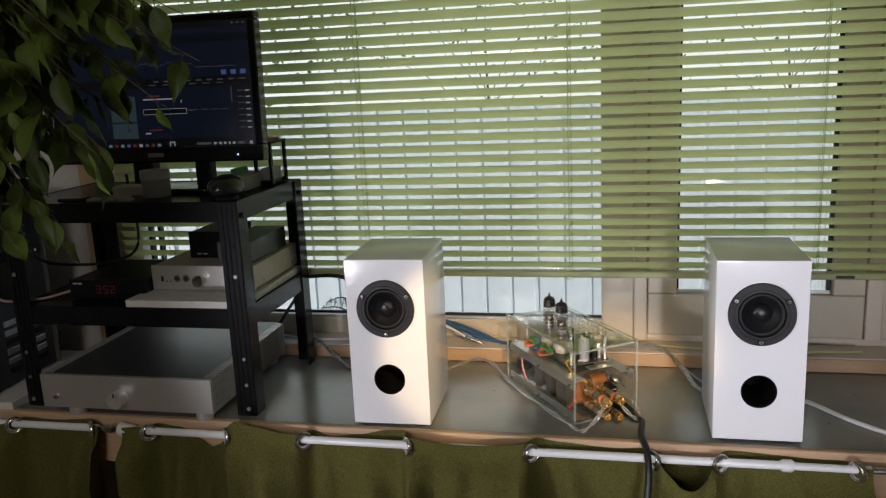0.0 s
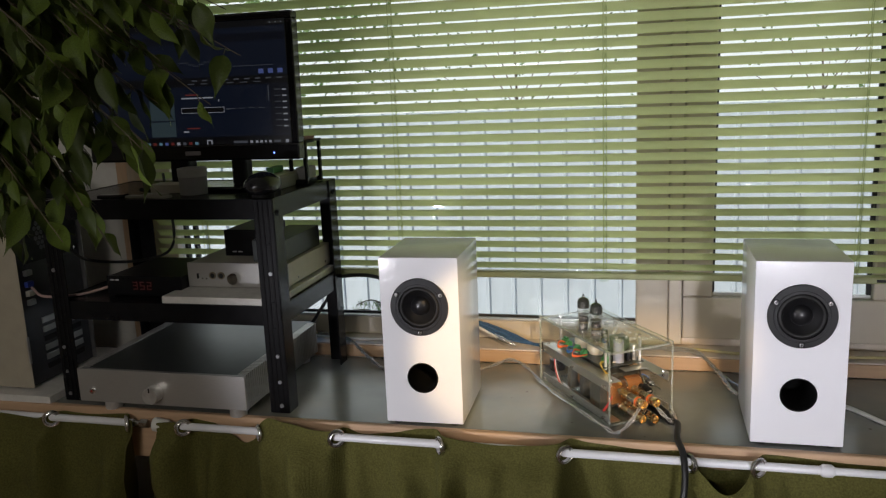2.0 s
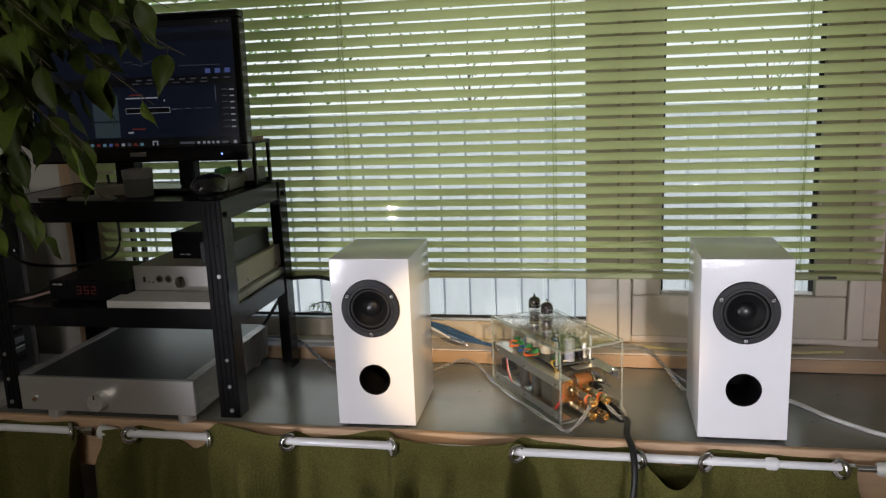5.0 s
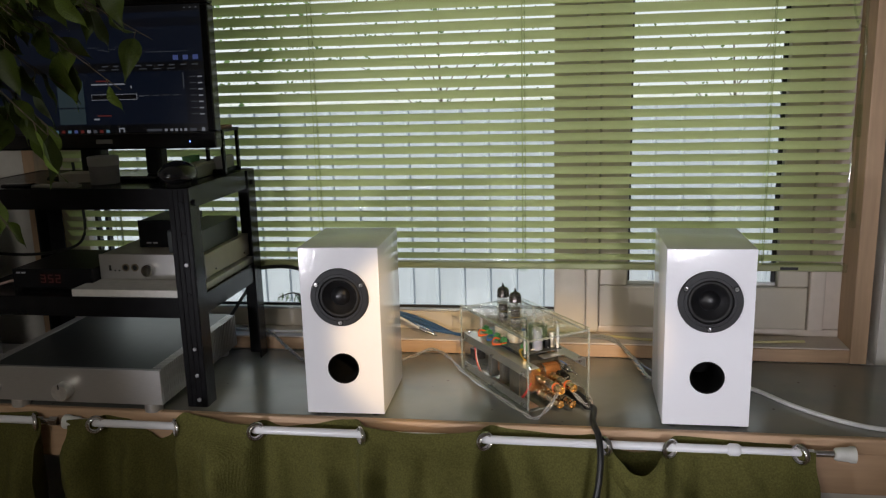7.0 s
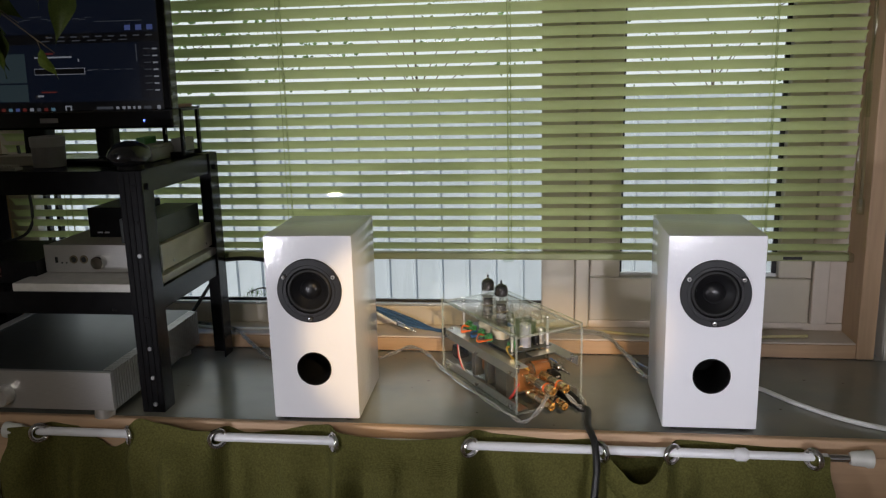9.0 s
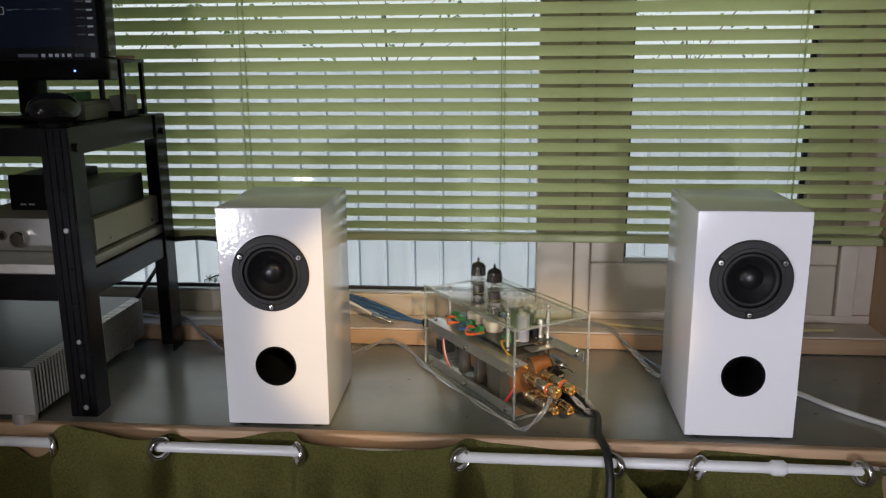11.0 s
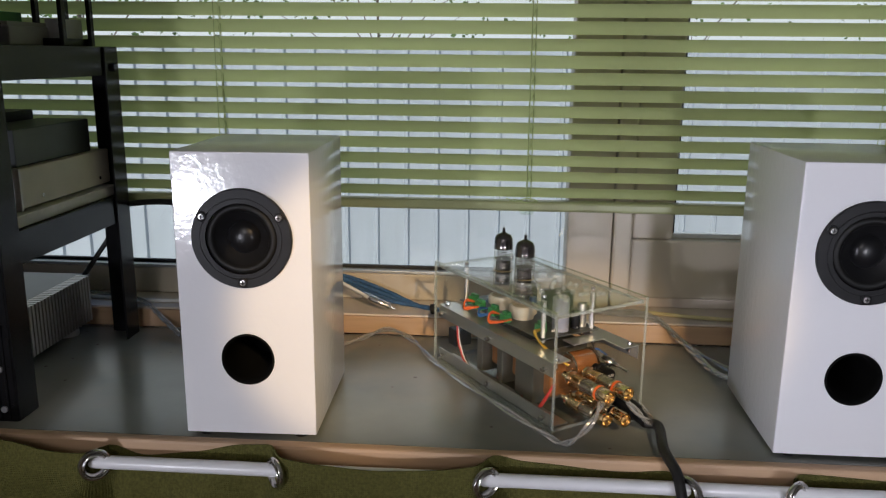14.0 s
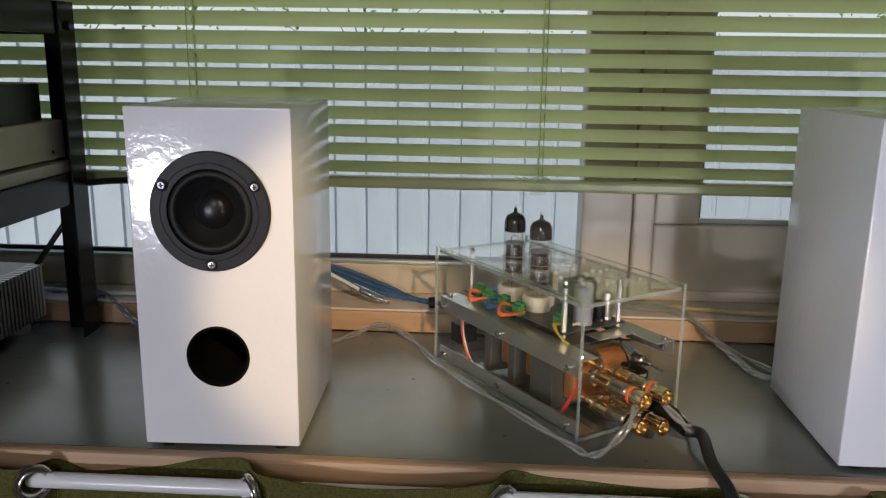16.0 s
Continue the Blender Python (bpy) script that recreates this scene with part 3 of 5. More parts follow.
# ---- steel rack ----
RX0, RX1, RY0, RY1 = -1.072, -0.5495, 0.030, 0.355
rack = thing("equipment_rack", pose(0, 0, Z), "black painted steel rack with two shelves on the bench", "rack")


def angle_post(x, y, sx, sy, h=0.434, w=0.040):
    bm = box(min(x, x + sx * w), max(x, x + sx * w), y - 0.0015, y + 0.0015, 0.0, h, 0.001)
    box(x - 0.0015, x + 0.0015, min(y, y + sy * w), max(y, y + sy * w), 0.0, h, 0.001, bm=bm)
    p = part("post", bm, RACK, rack)
    for rx in (0.0075, 0.0185, 0.0285):
        xa, xb = sorted((x + sx * rx, x + sx * (rx + 0.0028)))
        ya, yb = sorted((y - sy * 0.0034, y - sy * 0.0012))
        part("ridge", box(xa, xb, ya, yb, 0.002, h - 0.002, 0.0006), RACK, p)
    for zz, rr in ((0.016, 0.0040), (0.066, 0.0036), (0.120, 0.0036), (0.173, 0.0058), (0.230, 0.0030), (0.288, 0.0040), (0.347, 0.0034), (0.405, 0.0054)):
        bx = x + sx * 0.0145
        part("bolt", cyl((bx, y - sy * 0.0010, zz), (bx, y - sy * 0.0042, zz), rr, 14, bevel=0.0007), BOLT if 0.0035 < rr < 0.005 else RACK, p, "bright bolt head" if 0.0035 < rr < 0.005 else "")
    part("side_bolt", cyl((x - sx * 0.001, y + sy * 0.018, 0.405), (x - sx * 0.006, y + sy * 0.018, 0.405), 0.0060, 8), RACK, p)
    return p


angle_post(RX1, RY0, -1, 1)
angle_post(RX1, RY1, -1, -1)
angle_post(RX0, RY0, 1, 1)
angle_post(RX0, RY1, 1, -1)
for zt in (0.434, 0.221):
    sh = part("shelf", box(RX0 + 0.002, RX1 - 0.002, RY0 + 0.002, RY1 - 0.002, zt - 0.004, zt - 0.001), RACK, rack)
    for lx0, lx1, ly0, ly1 in ((RX0 + 0.003, RX1 - 0.003, RY0 + 0.0017, RY0 + 0.0045), (RX0 + 0.003, RX1 - 0.003, RY1 - 0.0045, RY1 - 0.0017),
                               (RX1 - 0.0045, RX1 - 0.0017, RY0 + 0.005, RY1 - 0.005), (RX0 + 0.0017, RX0 + 0.0045, RY0 + 0.005, RY1 - 0.005)):
        part("lip", box(lx0, lx1, ly0, ly1, zt - 0.040, zt, 0.0008), RACK, sh)

# ---- power amplifier under the rack ----
AX0, AX1, AY0, AY1 = -1.003, -0.621, -0.010, 0.368
amp = thing("power_amplifier", pose(0, 0, Z), "silver power amplifier with finned sides standing on the bench", "amplifier")
part("front_panel", box(AX0, AX1, AY0, AY0 + 0.010, 0.0175, 0.0885, 0.0015), SILVER, amp, "brushed aluminium front panel")
part("lid", box(AX0 + 0.006, AX1 - 0.006, AY0 + 0.0105, AY1, 0.0845, 0.0875, 0.0008), AMPTOP, amp, "dark grey lid")
part("chassis", box(AX0 + 0.022, AX1 - 0.022, AY0 + 0.0105, AY1 - 0.001, 0.0176, 0.0842), DARKG, amp)
for side in (0, 1):
    sink = part("heat_sink", box(*((AX1 - 0.0215, AX1 - 0.018) if side else (AX0 + 0.018, AX0 + 0.0215)), AY0 + 0.011, AY1 - 0.002, 0.0177, 0.0835), SILVER, amp, "row of aluminium cooling fins")
    for k in range(42):
        yy = AY0 + 0.014 + k * 0.0084
        x0, x1 = (AX1 - 0.021, AX1 - 0.001) if side else (AX0 + 0.001, AX0 + 0.021)
        part("fin", box(x0, x1, yy, yy + 0.0046, 0.0176, 0.0888), SILVER, sink)
KNOB = mat("spun_aluminium", (0.78, 0.77, 0.75), 0.28, metal=0.75, vary=0.1, scale=90)
mk = Matrix.Translation((-0.822, AY0, 0.045)) @ FRONT
kn = part("volume_knob", lathe([(0.0172, 0.0), (0.0172, 0.022), (0.0163, 0.0235), (0.004, 0.0222), (0.0, 0.0222)], 40, mk), KNOB, amp, "turned metal volume knob", smooth=True)
part("knob_mark", box(-0.8232, -0.8208, AY0 - 0.0242, AY0 - 0.0226, 0.053, 0.062), GASKET, kn)
mb = Matrix.Translation((-0.968, AY0, 0.043)) @ FRONT
pb = part("power_button", lathe([(0.0065, 0.0), (0.0065, 0.006), (0.0055, 0.007), (0.0, 0.0072)], 24, mb), CHROME, amp, smooth=True)
part("button_light", lathe([(0.0022, 0.0073), (0.0, 0.0078)], 12, mb), mat("red_lens", (0.35, 0.02, 0.02), 0.3), pb)
for fx in (AX0 + 0.065, AX1 - 0.03):
    for fy in (AY0 + 0.019, AY1 - 0.04):
        part("foot", lathe([(0.0, 0), (0.017, 0.0), (0.0175, 0.003), (0.0165, 0.0172), (0.0, 0.0172)], 28, Matrix.Translation((fx, fy, 0))), KNOB, amp, "turned metal foot", smooth=True)

# ---- on the middle shelf ----
M = Z + 0.2205
bd = thing("white_board", pose(0, 0, M), "white chipboard slab lying on the rack shelf", "board")
part("slab", box(-0.815, -0.560, 0.036, 0.34, 0.0, 0.0145, 0.001), BOARDW, bd)

da = thing("headphone_amplifier", pose(-0.795, 0.112, M + 0.0145), "small silver headphone amplifier on the white slab", "amplifier")
part("case_body", box(0, 0.226, 0.004, 0.232, 0.004, 0.0525, 0.001), BEIGE, da, "pale grey metal case")
part("front_panel", box(-0.002, 0.228, 0.0, 0.004, 0.002, 0.054, 0.001), SILVER, da)
mk = Matrix.Translation((0.108, 0.0, 0.0225)) @ FRONT
part("volume_knob", lathe([(0.0125, 0.0), (0.0125, 0.013), (0.0115, 0.0145), (0.0, 0.014)], 32, mk), CHROME, da, smooth=True)
for jx in (0.056, 0.076):
    mj = Matrix.Translation((jx, 0.0, 0.0265)) @ FRONT
    j = part("socket", lathe([(0.0078, 0.0), (0.0078, 0.002), (0.0064, 0.003), (0.0050, 0.002)], 24, mj), mat("brass_ring", (0.30, 0.25, 0.17), 0.35, metal=1.0) if jx < 0.06 else bpy.data.materials["brass_ring"], da, smooth=True)
    part("hole", lathe([(0.0055, 0.0015), (0.0, 0.0014)], 20, mj), GASKET, j)
part("switch", box(0.020, 0.024, -0.003, 0.0005, 0.020, 0.031, 0.0005), GASKET, da)
for lx in (0.032, 0.041):
    part("indicator", cyl((lx, 0.001, 0.020), (lx, -0.001, 0.020), 0.0016, 10), GASKET, da)
for lx in (0.03, 0.20):
    for ly in (0.03, 0.2):
        part("foot", cyl((lx, ly, -0.0003), (lx, ly, 0.0045), 0.008, 16), RUBBER, da)
for sy in (0.05, 0.20):
    part("screw", cyl((0.226, sy, 0.014), (0.2272, sy, 0.014), 0.0025, 10), STEEL, da)

cv = thing("black_converter", pose(-0.740, 0.180, M + 0.0145 + 0.0530), "small black audio converter on the silver amplifier", "audio converter")
part("case_body", box(0, 0.082, 0, 0.13, 0.002, 0.058, 0.0015), BLACKP, cv)
part("front_panel", box(-0.001, 0.083, -0.003, -0.0002, 0.002, 0.059, 0.001), RACK, cv)
for kx in (0.016, 0.03):
    part("mark", box(kx, kx + 0.010, -0.0036, -0.0029, 0.010, 0.0125), mat("pale_print", (0.4, 0.4, 0.42), 0.5) if kx < 0.02 else bpy.data.materials["pale_print"], cv)
part("foot", box(0.01, 0.068, 0.01, 0.12, -0.0005, 0.003), RUBBER, cv)
fb = thing("flat_black_box", pose(-0.652, 0.130, M + 0.0145 + 0.0527), "flat dark box lying on the silver amplifier", "box")
part("case_body", box(0, 0.072, 0, 0.185, 0.0, 0.046, 0.0015), AMPTOP, fb)

dd = thing("black_player", pose(-0.975, 0.085, M), "low black player with a glowing red display on the shelf", "audio player")
part("case_body", box(0, 0.175, 0.004, 0.19, 0.004, 0.042, 0.0015), BLACKP, dd)
part("front_panel", box(-0.001, 0.176, 0.0, 0.0035, 0.003, 0.043, 0.001), RACK, dd)
RED = glow("red_digits", (1.0, 0.05, 0.02), 0.019)


def seven(ob, digit, x, z, w, h, t, y):
    seg = {"3": "abgcd", "5": "afgcd", "2": "abged"}[digit]
    bm = bmesh.new()
    at = {"a": (x, x + w, z + h - t, z + h), "d": (x, x + w, z, z + t), "g": (x, x + w, z + h / 2 - t / 2, z + h / 2 + t / 2),
          "b": (x + w - t, x + w, z + h / 2, z + h), "c": (x + w - t, x + w, z, z + h / 2), "f": (x, x + t, z + h / 2, z + h), "e": (x, x + t, z, z + h / 2)}
    for s in seg:
        x0, x1, z0, z1 = at[s]
        box(x0, x1, y - 0.0006, y, z0, z1, bm=bm)
    part("digit", bm, RED, ob, "glowing red digit")


for k, dg in enumerate("352"):
    seven(dd, dg, 0.062 + k * 0.0165, 0.014, 0.011, 0.017, 0.0022, -0.0002)
for k in range(2):
    part("mark", box(0.008 + k * 0.012, 0.017 + k * 0.012, -0.0008, 0.0, 0.033, 0.036), bpy.data.materials["pale_print"], dd)
part("foot", box(0.01, 0.165, 0.01, 0.18, -0.0003, 0.005), RUBBER, dd)

# ---- monitor and small things on the rack's top ----
T = Z + 0.434
GLOSSB = mat("gloss_black", (0.010, 0.010, 0.011), 0.16, vary=0.05)
mon = thing("monitor", pose(-0.79, 0.178, T, -2.0, 0, 0), "black flat monitor showing a dark blue programme window", "monitor")
MW, MB, MT = 0.245, 0.062, 0.357
part("bezel_bottom", box(-MW, MW, -0.018, 0.012, MB, MB + 0.034, 0.004), GLOSSB, mon)
part("bezel_top", box(-MW, MW, -0.018, 0.012, MT - 0.015, MT, 0.004), GLOSSB, mon)
for sx in (-1, 1):
    part("bezel_side", box(min(sx * MW, sx * (MW - 0.017)), max(sx * MW, sx * (MW - 0.017)), -0.0178, 0.0118, MB + 0.0342, MT - 0.0152, 0.003), GLOSSB, mon)
part("back_shell", box(-MW + 0.02, MW - 0.02, 0.0, 0.045, MB + 0.02, MT - 0.02, 0.012), BLACKP, mon)
SX0, SX1, SZ0, SZ1, SY = -MW + 0.0172, MW - 0.0172, MB + 0.0344, MT - 0.0154, -0.013
part("screen", box(SX0, SX1, SY, SY + 0.01, SZ0, SZ1), glow("screen_navy", (0.09, 0.17, 0.42), 0.019), mon, "glowing dark blue screen")
UI = {"dark": glow("screen_black", (0.25, 0.28, 0.40), 0.004), "panel": glow("screen_panel", (0.07, 0.11, 0.26), 0.015), "teal": glow("screen_teal", (0.30, 0.48, 0.55), 0.050),
      "white": glow("screen_white", (0.8, 0.85, 0.95), 0.17), "grey": glow("screen_grey", (0.5, 0.55, 0.65), 0.065), "blue": glow("screen_blue", (0.25, 0.35, 0.95), 0.1428),
      "red": glow("screen_red", (0.9, 0.15, 0.12), 0.07), "box": glow("screen_box", (0.02, 0.02, 0.03), 0.0476), "icon": glow("screen_icon", (0.3, 0.6, 0.8), 0.1666)}


def ui(kind, right, top, w, h, lift=1):
    """A flat piece of the programme window: metres from the screen's right and top edges."""
    x1, z1 = SX1 - right, SZ1 - top
    part("screen_mark", box(x1 - w, x1, SY - 0.0004 * lift, SY - 0.0004 * (lift - 1) + 0.0001, z1 - h, z1), UI[kind], mon)


ui("dark", 0.0, 0.0, 0.455, 0.012)
ui("panel", 0.0, 0.024, 0.455, 0.016)
ui("dark", 0.0, 0.108, 0.455, 0.018)
ui("dark", 0.0, 0.230, 0.455, 0.0265)
ui("panel", 0.0, 0.127, 0.041, 0.100)
ui("teal", 0.262, 0.142, 0.058, 0.052)
ui("teal", 0.262, 0.197, 0.058, 0.031)
for k in range(3):
    ui("white", 0.006 + 0.012 * k, 0.005, 0.003, 0.002, 2)
ui("grey", 0.030, 0.088, 0.090, 0.0010, 2)
for k in range(12):
    ui("grey", 0.125 + 0.012 * k, 0.080 + 0.004 * math.sin(k * 1.3), 0.012, 0.0009, 2)
for k in range(3):
    ui("blue", 0.010 + 0.021 * k, 0.096, 0.011, 0.009, 2)
for k in range(9):
    ui("grey", 0.012 + 0.024 * k, 0.113, 0.012, 0.0025, 2)
for k in range(6):
    ui("grey", 0.060 + 0.030 * k, 0.120, 0.016, 0.0018, 2)
for k in range(7):
    ui("white", 0.005, 0.137 + 0.0122 * k, 0.009, 0.0028, 2)
    ui("grey", 0.018, 0.137 + 0.0122 * k, 0.013, 0.0016, 2)
ui("grey", 0.0435, 0.130, 0.0018, 0.030, 2)
ui("red", 0.205, 0.1415, 0.028, 0.0028, 2)
ui("white", 0.170, 0.1480, 0.073, 0.0028, 2)
ui("white", 0.146, 0.1690, 0.099, 0.0115, 2)
ui("box", 0.147, 0.1700, 0.097, 0.0095, 3)
ui("grey", 0.132, 0.1725, 0.009, 0.0025, 2)
for k in range(4):
    ui("grey", 0.055 + 0.022 * k, 0.1725, 0.013, 0.0013, 2)
ui("red", 0.205, 0.2105, 0.030, 0.0026, 2)
ui("white", 0.232, 0.2170, 0.012, 0.0032, 2)
ui("white", 0.156, 0.1530, 0.0022, 0.0050, 2)
for k, c in enumerate(("icon", "red", "grey", "white", "red", "blue", "icon", "red", "icon")):
    ui(c, 0.212 + 0.0142 * k, 0.240, 0.0075, 0.0075, 2)
ui("white", 0.179, 0.2365, 0.0125, 0.0125, 2)
ui("box", 0.1815, 0.239, 0.0070, 0.0070, 3)
for r0, w in ((0.098, 0.032), (0.086, 0.006), (0.074, 0.006), (0.064, 0.006), (0.055, 0.004), (0.044, 0.006), (0.024, 0.014)):
    ui("white" if w < 0.01 else "grey", r0, 0.2395, w, 0.0048, 2)
ui("white", 0.006, 0.2385, 0.0065, 0.0065, 2)
part("badge", box(-0.014, 0.022, -0.0186, -0.0179, MB + 0.012, MB + 0.0205, 0.0003), mat("grey_badge", (0.35, 0.35, 0.36), 0.3, metal=0.7), mon, "plain grey badge")
part("power_light", cyl((0.190, -0.0178, MB + 0.014), (0.190, -0.0186, MB + 0.014), 0.0016, 10), glow("blue_light", (0.15, 0.25, 1.0), 5.0), mon, "small blue light")
part("neck", box(-0.075, -0.030, 0.015, 0.055, 0.008, MB + 0.05, 0.006), BLACKP, mon)
part("neck", box(0.070, 0.105, 0.018, 0.050, 0.008, MB + 0.05, 0.005), BLACKP, mon)
part("stand_foot", box(-0.12, 0.12, -0.04, 0.12, 0.0, 0.009, 0.004), GLOSSB, mon)

cup = thing("plastic_cup", pose(-0.764, 0.115, T), "frosted white plastic cup on the rack top", "cup")
FROST = mat("frosted_plastic", (0.27, 0.27, 0.265), 0.5, vary=0.06)
part("bowl", lathe([(0.0, 0.002), (0.0275, 0.0), (0.0285, 0.036), (0.0265, 0.036), (0.0255, 0.004), (0.0, 0.004)], 36), FROST, cup, smooth=True)
part("rim", lathe([(0.0285, 0.036), (0.0295, 0.037), (0.0298, 0.053), (0.0280, 0.054), (0.0265, 0.036)], 36), mat("white_plastic", (0.42, 0.42, 0.41), 0.4), cup, smooth=True)
ms = thing("computer_mouse", pose(-0.585, 0.068, T + 0.002), "shiny black rounded computer mouse on the rack corner", "mouse")
sh = bmesh.new()
bmesh.ops.create_uvsphere(sh, u_segments=28, v_segments=16, radius=1)
for v in sh.verts:
    z = v.co.z
    v.co = Vector((v.co.x * 0.035, v.co.y * 0.048, 0.021 + z * (0.025 if z > 0 else 0.021)))
    v.co.x *= 1 - 0.1 * (v.co.z / 0.04)
part("shell", sh, GLOSSB, ms, smooth=True)
part("base_ring", cyl((0, 0, -0.0025), (0, 0, 0.004), 0.022, 24), RUBBER, ms)
lb = thing("cardboard_box", pose(-0.838, 0.150, T, 0, 0, 6), "small flat grey box on the rack top", "box")
part("body", box(-0.035, 0.035, -0.025, 0.025, 0, 0.018, 0.001), BEIGE, lb)
wp = thing("plastic_clip", pose(-0.840, 0.060, T, 0, 0, -4), "cream plastic strip with ribs on the rack top", "clip")
CREAM = mat("cream_plastic", (0.42, 0.40, 0.34), 0.5)
part("strip", box(-0.045, 0.055, -0.010, 0.010, 0, 0.005, 0.001), CREAM, wp)
for k in range(10):
    part("rib", box(0.0 + k * 0.005, 0.003 + k * 0.005, -0.011, 0.011, 0.005, 0.009), CREAM, wp)
ph = thing("black_gadget", pose(-0.915, 0.058, T, 0, 0, 8), "flat black gadget lying on the rack top", "gadget")
part("body", box(-0.03, 0.03, -0.012, 0.012, 0, 0.008, 0.003), GLOSSB, ph)
tr = thing("paper_tray", pose(-0.640, 0.23, T, 0, 0, 0), "clear plastic tray with papers on the rack top", "tray")
part("tray_wall", box(-0.005, 0.045, -0.06, 0.06, 0.0, 0.024, 0.002), FROST, tr)
part("papers", box(-0.002, 0.042, -0.057, 0.057, 0.0243, 0.029), mat("paper", (0.32, 0.32, 0.28), 0.8), tr)
part("green_note", box(0.0, 0.016, -0.03, 0.02, 0.0293, 0.042, 0.001), mat("green_card", (0.10, 0.32, 0.12), 0.6), tr)
hold = thing("black_frame_stand", pose(-0.573, 0.285, T), "black wire-thin upright frame stand on the rack top", "stand")
for a, b, c, d in ((-0.035, -0.029, 0.0, 0.088), (0.0, 0.006, 0.0, 0.088)):
    part("upright", box(a, b, -0.04, -0.030, c, d, 0.001), RACK, hold)
    part("upright", box(a, b, 0.035, 0.045, c, d, 0.001), RACK, hold)
part("top_bar", box(-0.036, 0.007, -0.041, 0.046, 0.0882, 0.094, 0.001), RACK, hold)
part("bottom_bar", box(-0.028, -0.001, -0.041, 0.046, 0.0, 0.010, 0.001), RACK, hold)
part("cards", box(-0.026, -0.003, -0.028, 0.033, 0.0945, 0.100, 0.0), mat("pink_card", (0.45, 0.25, 0.22), 0.7), hold, "pinkish cards")
part("inner_card", box(-0.026, -0.004, -0.025, 0.030, 0.0102, 0.035), mat("grey_card", (0.3, 0.3, 0.28), 0.7), hold)

# ---- tower computer on its board ----
pcb = thing("white_slab", pose(-1.35, 0.15, Z), "white chipboard slab under the computer on the bench", "board")
part("slab", box(-0.27, 0.262, -0.150, 0.17, 0.0, 0.017, 0.001), BOARDW, pcb)
pc = thing("tower_computer", pose(-1.150, 0.030, Z + 0.017), "beige tower computer with its back turned to the rack", "computer")
part("side_panel", box(-0.42, 0.0, 0.0, 0.002, 0.004, 0.43, 0.0008), PCBEIGE, pc, "beige painted side panel")
part("case_body", box(-0.418, -0.012, 0.0022, 0.205, 0.004, 0.429), DARKG, pc)
part("edge_strip", box(-0.003, 0.002, -0.0015, 0.003, 0.06, 0.12, 0.0008), SLOT, pc)
rp = part("rear_panel", box(-0.0118, -0.006, 0.004, 0.204, 0.005, 0.428), DARKG, pc)
part("edge_flange", box(-0.011, 0.003, 0.2055, 0.208, 0.005, 0.428), SLOT, pc, "bright metal edge")
psu = part("power_supply", box(-0.0059, -0.001, 0.030, 0.195, 0.275, 0.415, 0.001), BLACKP, pc)
GRILLH = mat("grille_hole", (0.05, 0.05, 0.055), 0.5)
for r in range(9):
    for c in range(8):
        yy, zz = 0.060 + c * 0.0125 + (r % 2) * 0.00625, 0.292 + r * 0.0108
        if (yy - 0.108) ** 2 + (zz - 0.336) ** 2 < 0.048 ** 2:
            part("grille_hole", cyl((-0.0012, yy, zz), (0.0006, yy, zz), 0.0050, 6, bevel=0.0), GRILLH, psu)
for yy in (0.045, 0.18):
    for zz in (0.283, 0.405):
        part("screw", cyl((-0.001, yy, zz), (0.001, yy, zz), 0.003, 10), STEEL, psu)
part("label_plate", box(-0.0011, 0.0002, 0.10, 0.17, 0.270, 0.2735), GRILLH, psu)
for k in range(6):
    part("slot_cover", box(-0.006, -0.002, 0.055, 0.175, 0.030 + k * 0.021, 0.043 + k * 0.021, 0.001), SLOT if k % 3 else BLACKP, pc)
for k, (mm, zz) in enumerate(((BLUEP, 0.225), (SLOT, 0.25), (CREAM, 0.205), (SLOT, 0.185))):
    part("socket", box(-0.006, 0.004, 0.020, 0.038, zz, zz + 0.012, 0.001), mm, pc)
for fx in (-0.38, -0.05):
    for fy in (0.02, 0.18):
        part("foot", cyl((fx, fy, -0.0005), (fx, fy, 0.0045), 0.012, 16), RUBBER, pc)
CBLK = mat("black_cable", (0.012, 0.012, 0.012), 0.45)
CPNK = mat("pale_pink_cable", (0.40, 0.28, 0.25), 0.5)
CWHT = mat("white_cable", (0.66, 0.66, 0.64), 0.4)
CCLR = thin_glass("clear_cable", (0.92, 0.92, 0.90), 0.14, 0.42)
cn, cl = CCLR.node_tree.nodes, CCLR.node_tree.links
sheen, core = cn.new("ShaderNodeMixShader"), cn.new("ShaderNodeBsdfDiffuse")
core.inputs[0].default_value, sheen.inputs[0].default_value = (0.72, 0.72, 0.70, 1), 0.15
cl.new(cn["Material Output"].inputs[0].links[0].from_socket, sheen.inputs[1])
cl.new(core.outputs[0], sheen.inputs[2])
cl.new(sheen.outputs[0], cn["Material Output"].inputs[0])
CBLU = mat("blue_braid", (0.035, 0.10, 0.22), 0.55, vary=0.5, scale=420, bump=0.6, bump_scale=500)
CYEL = mat("cream_cable", (0.52, 0.46, 0.24), 0.4)


def cable(name, runs, r, material, label):
    c = thing(name, pose(0, 0, 0), label, "cable")
    for pts in runs:
        part("strand" if len(runs) > 1 else "sheath", tube(pts, r, 8, 8), material, c, smooth=True)
    return c


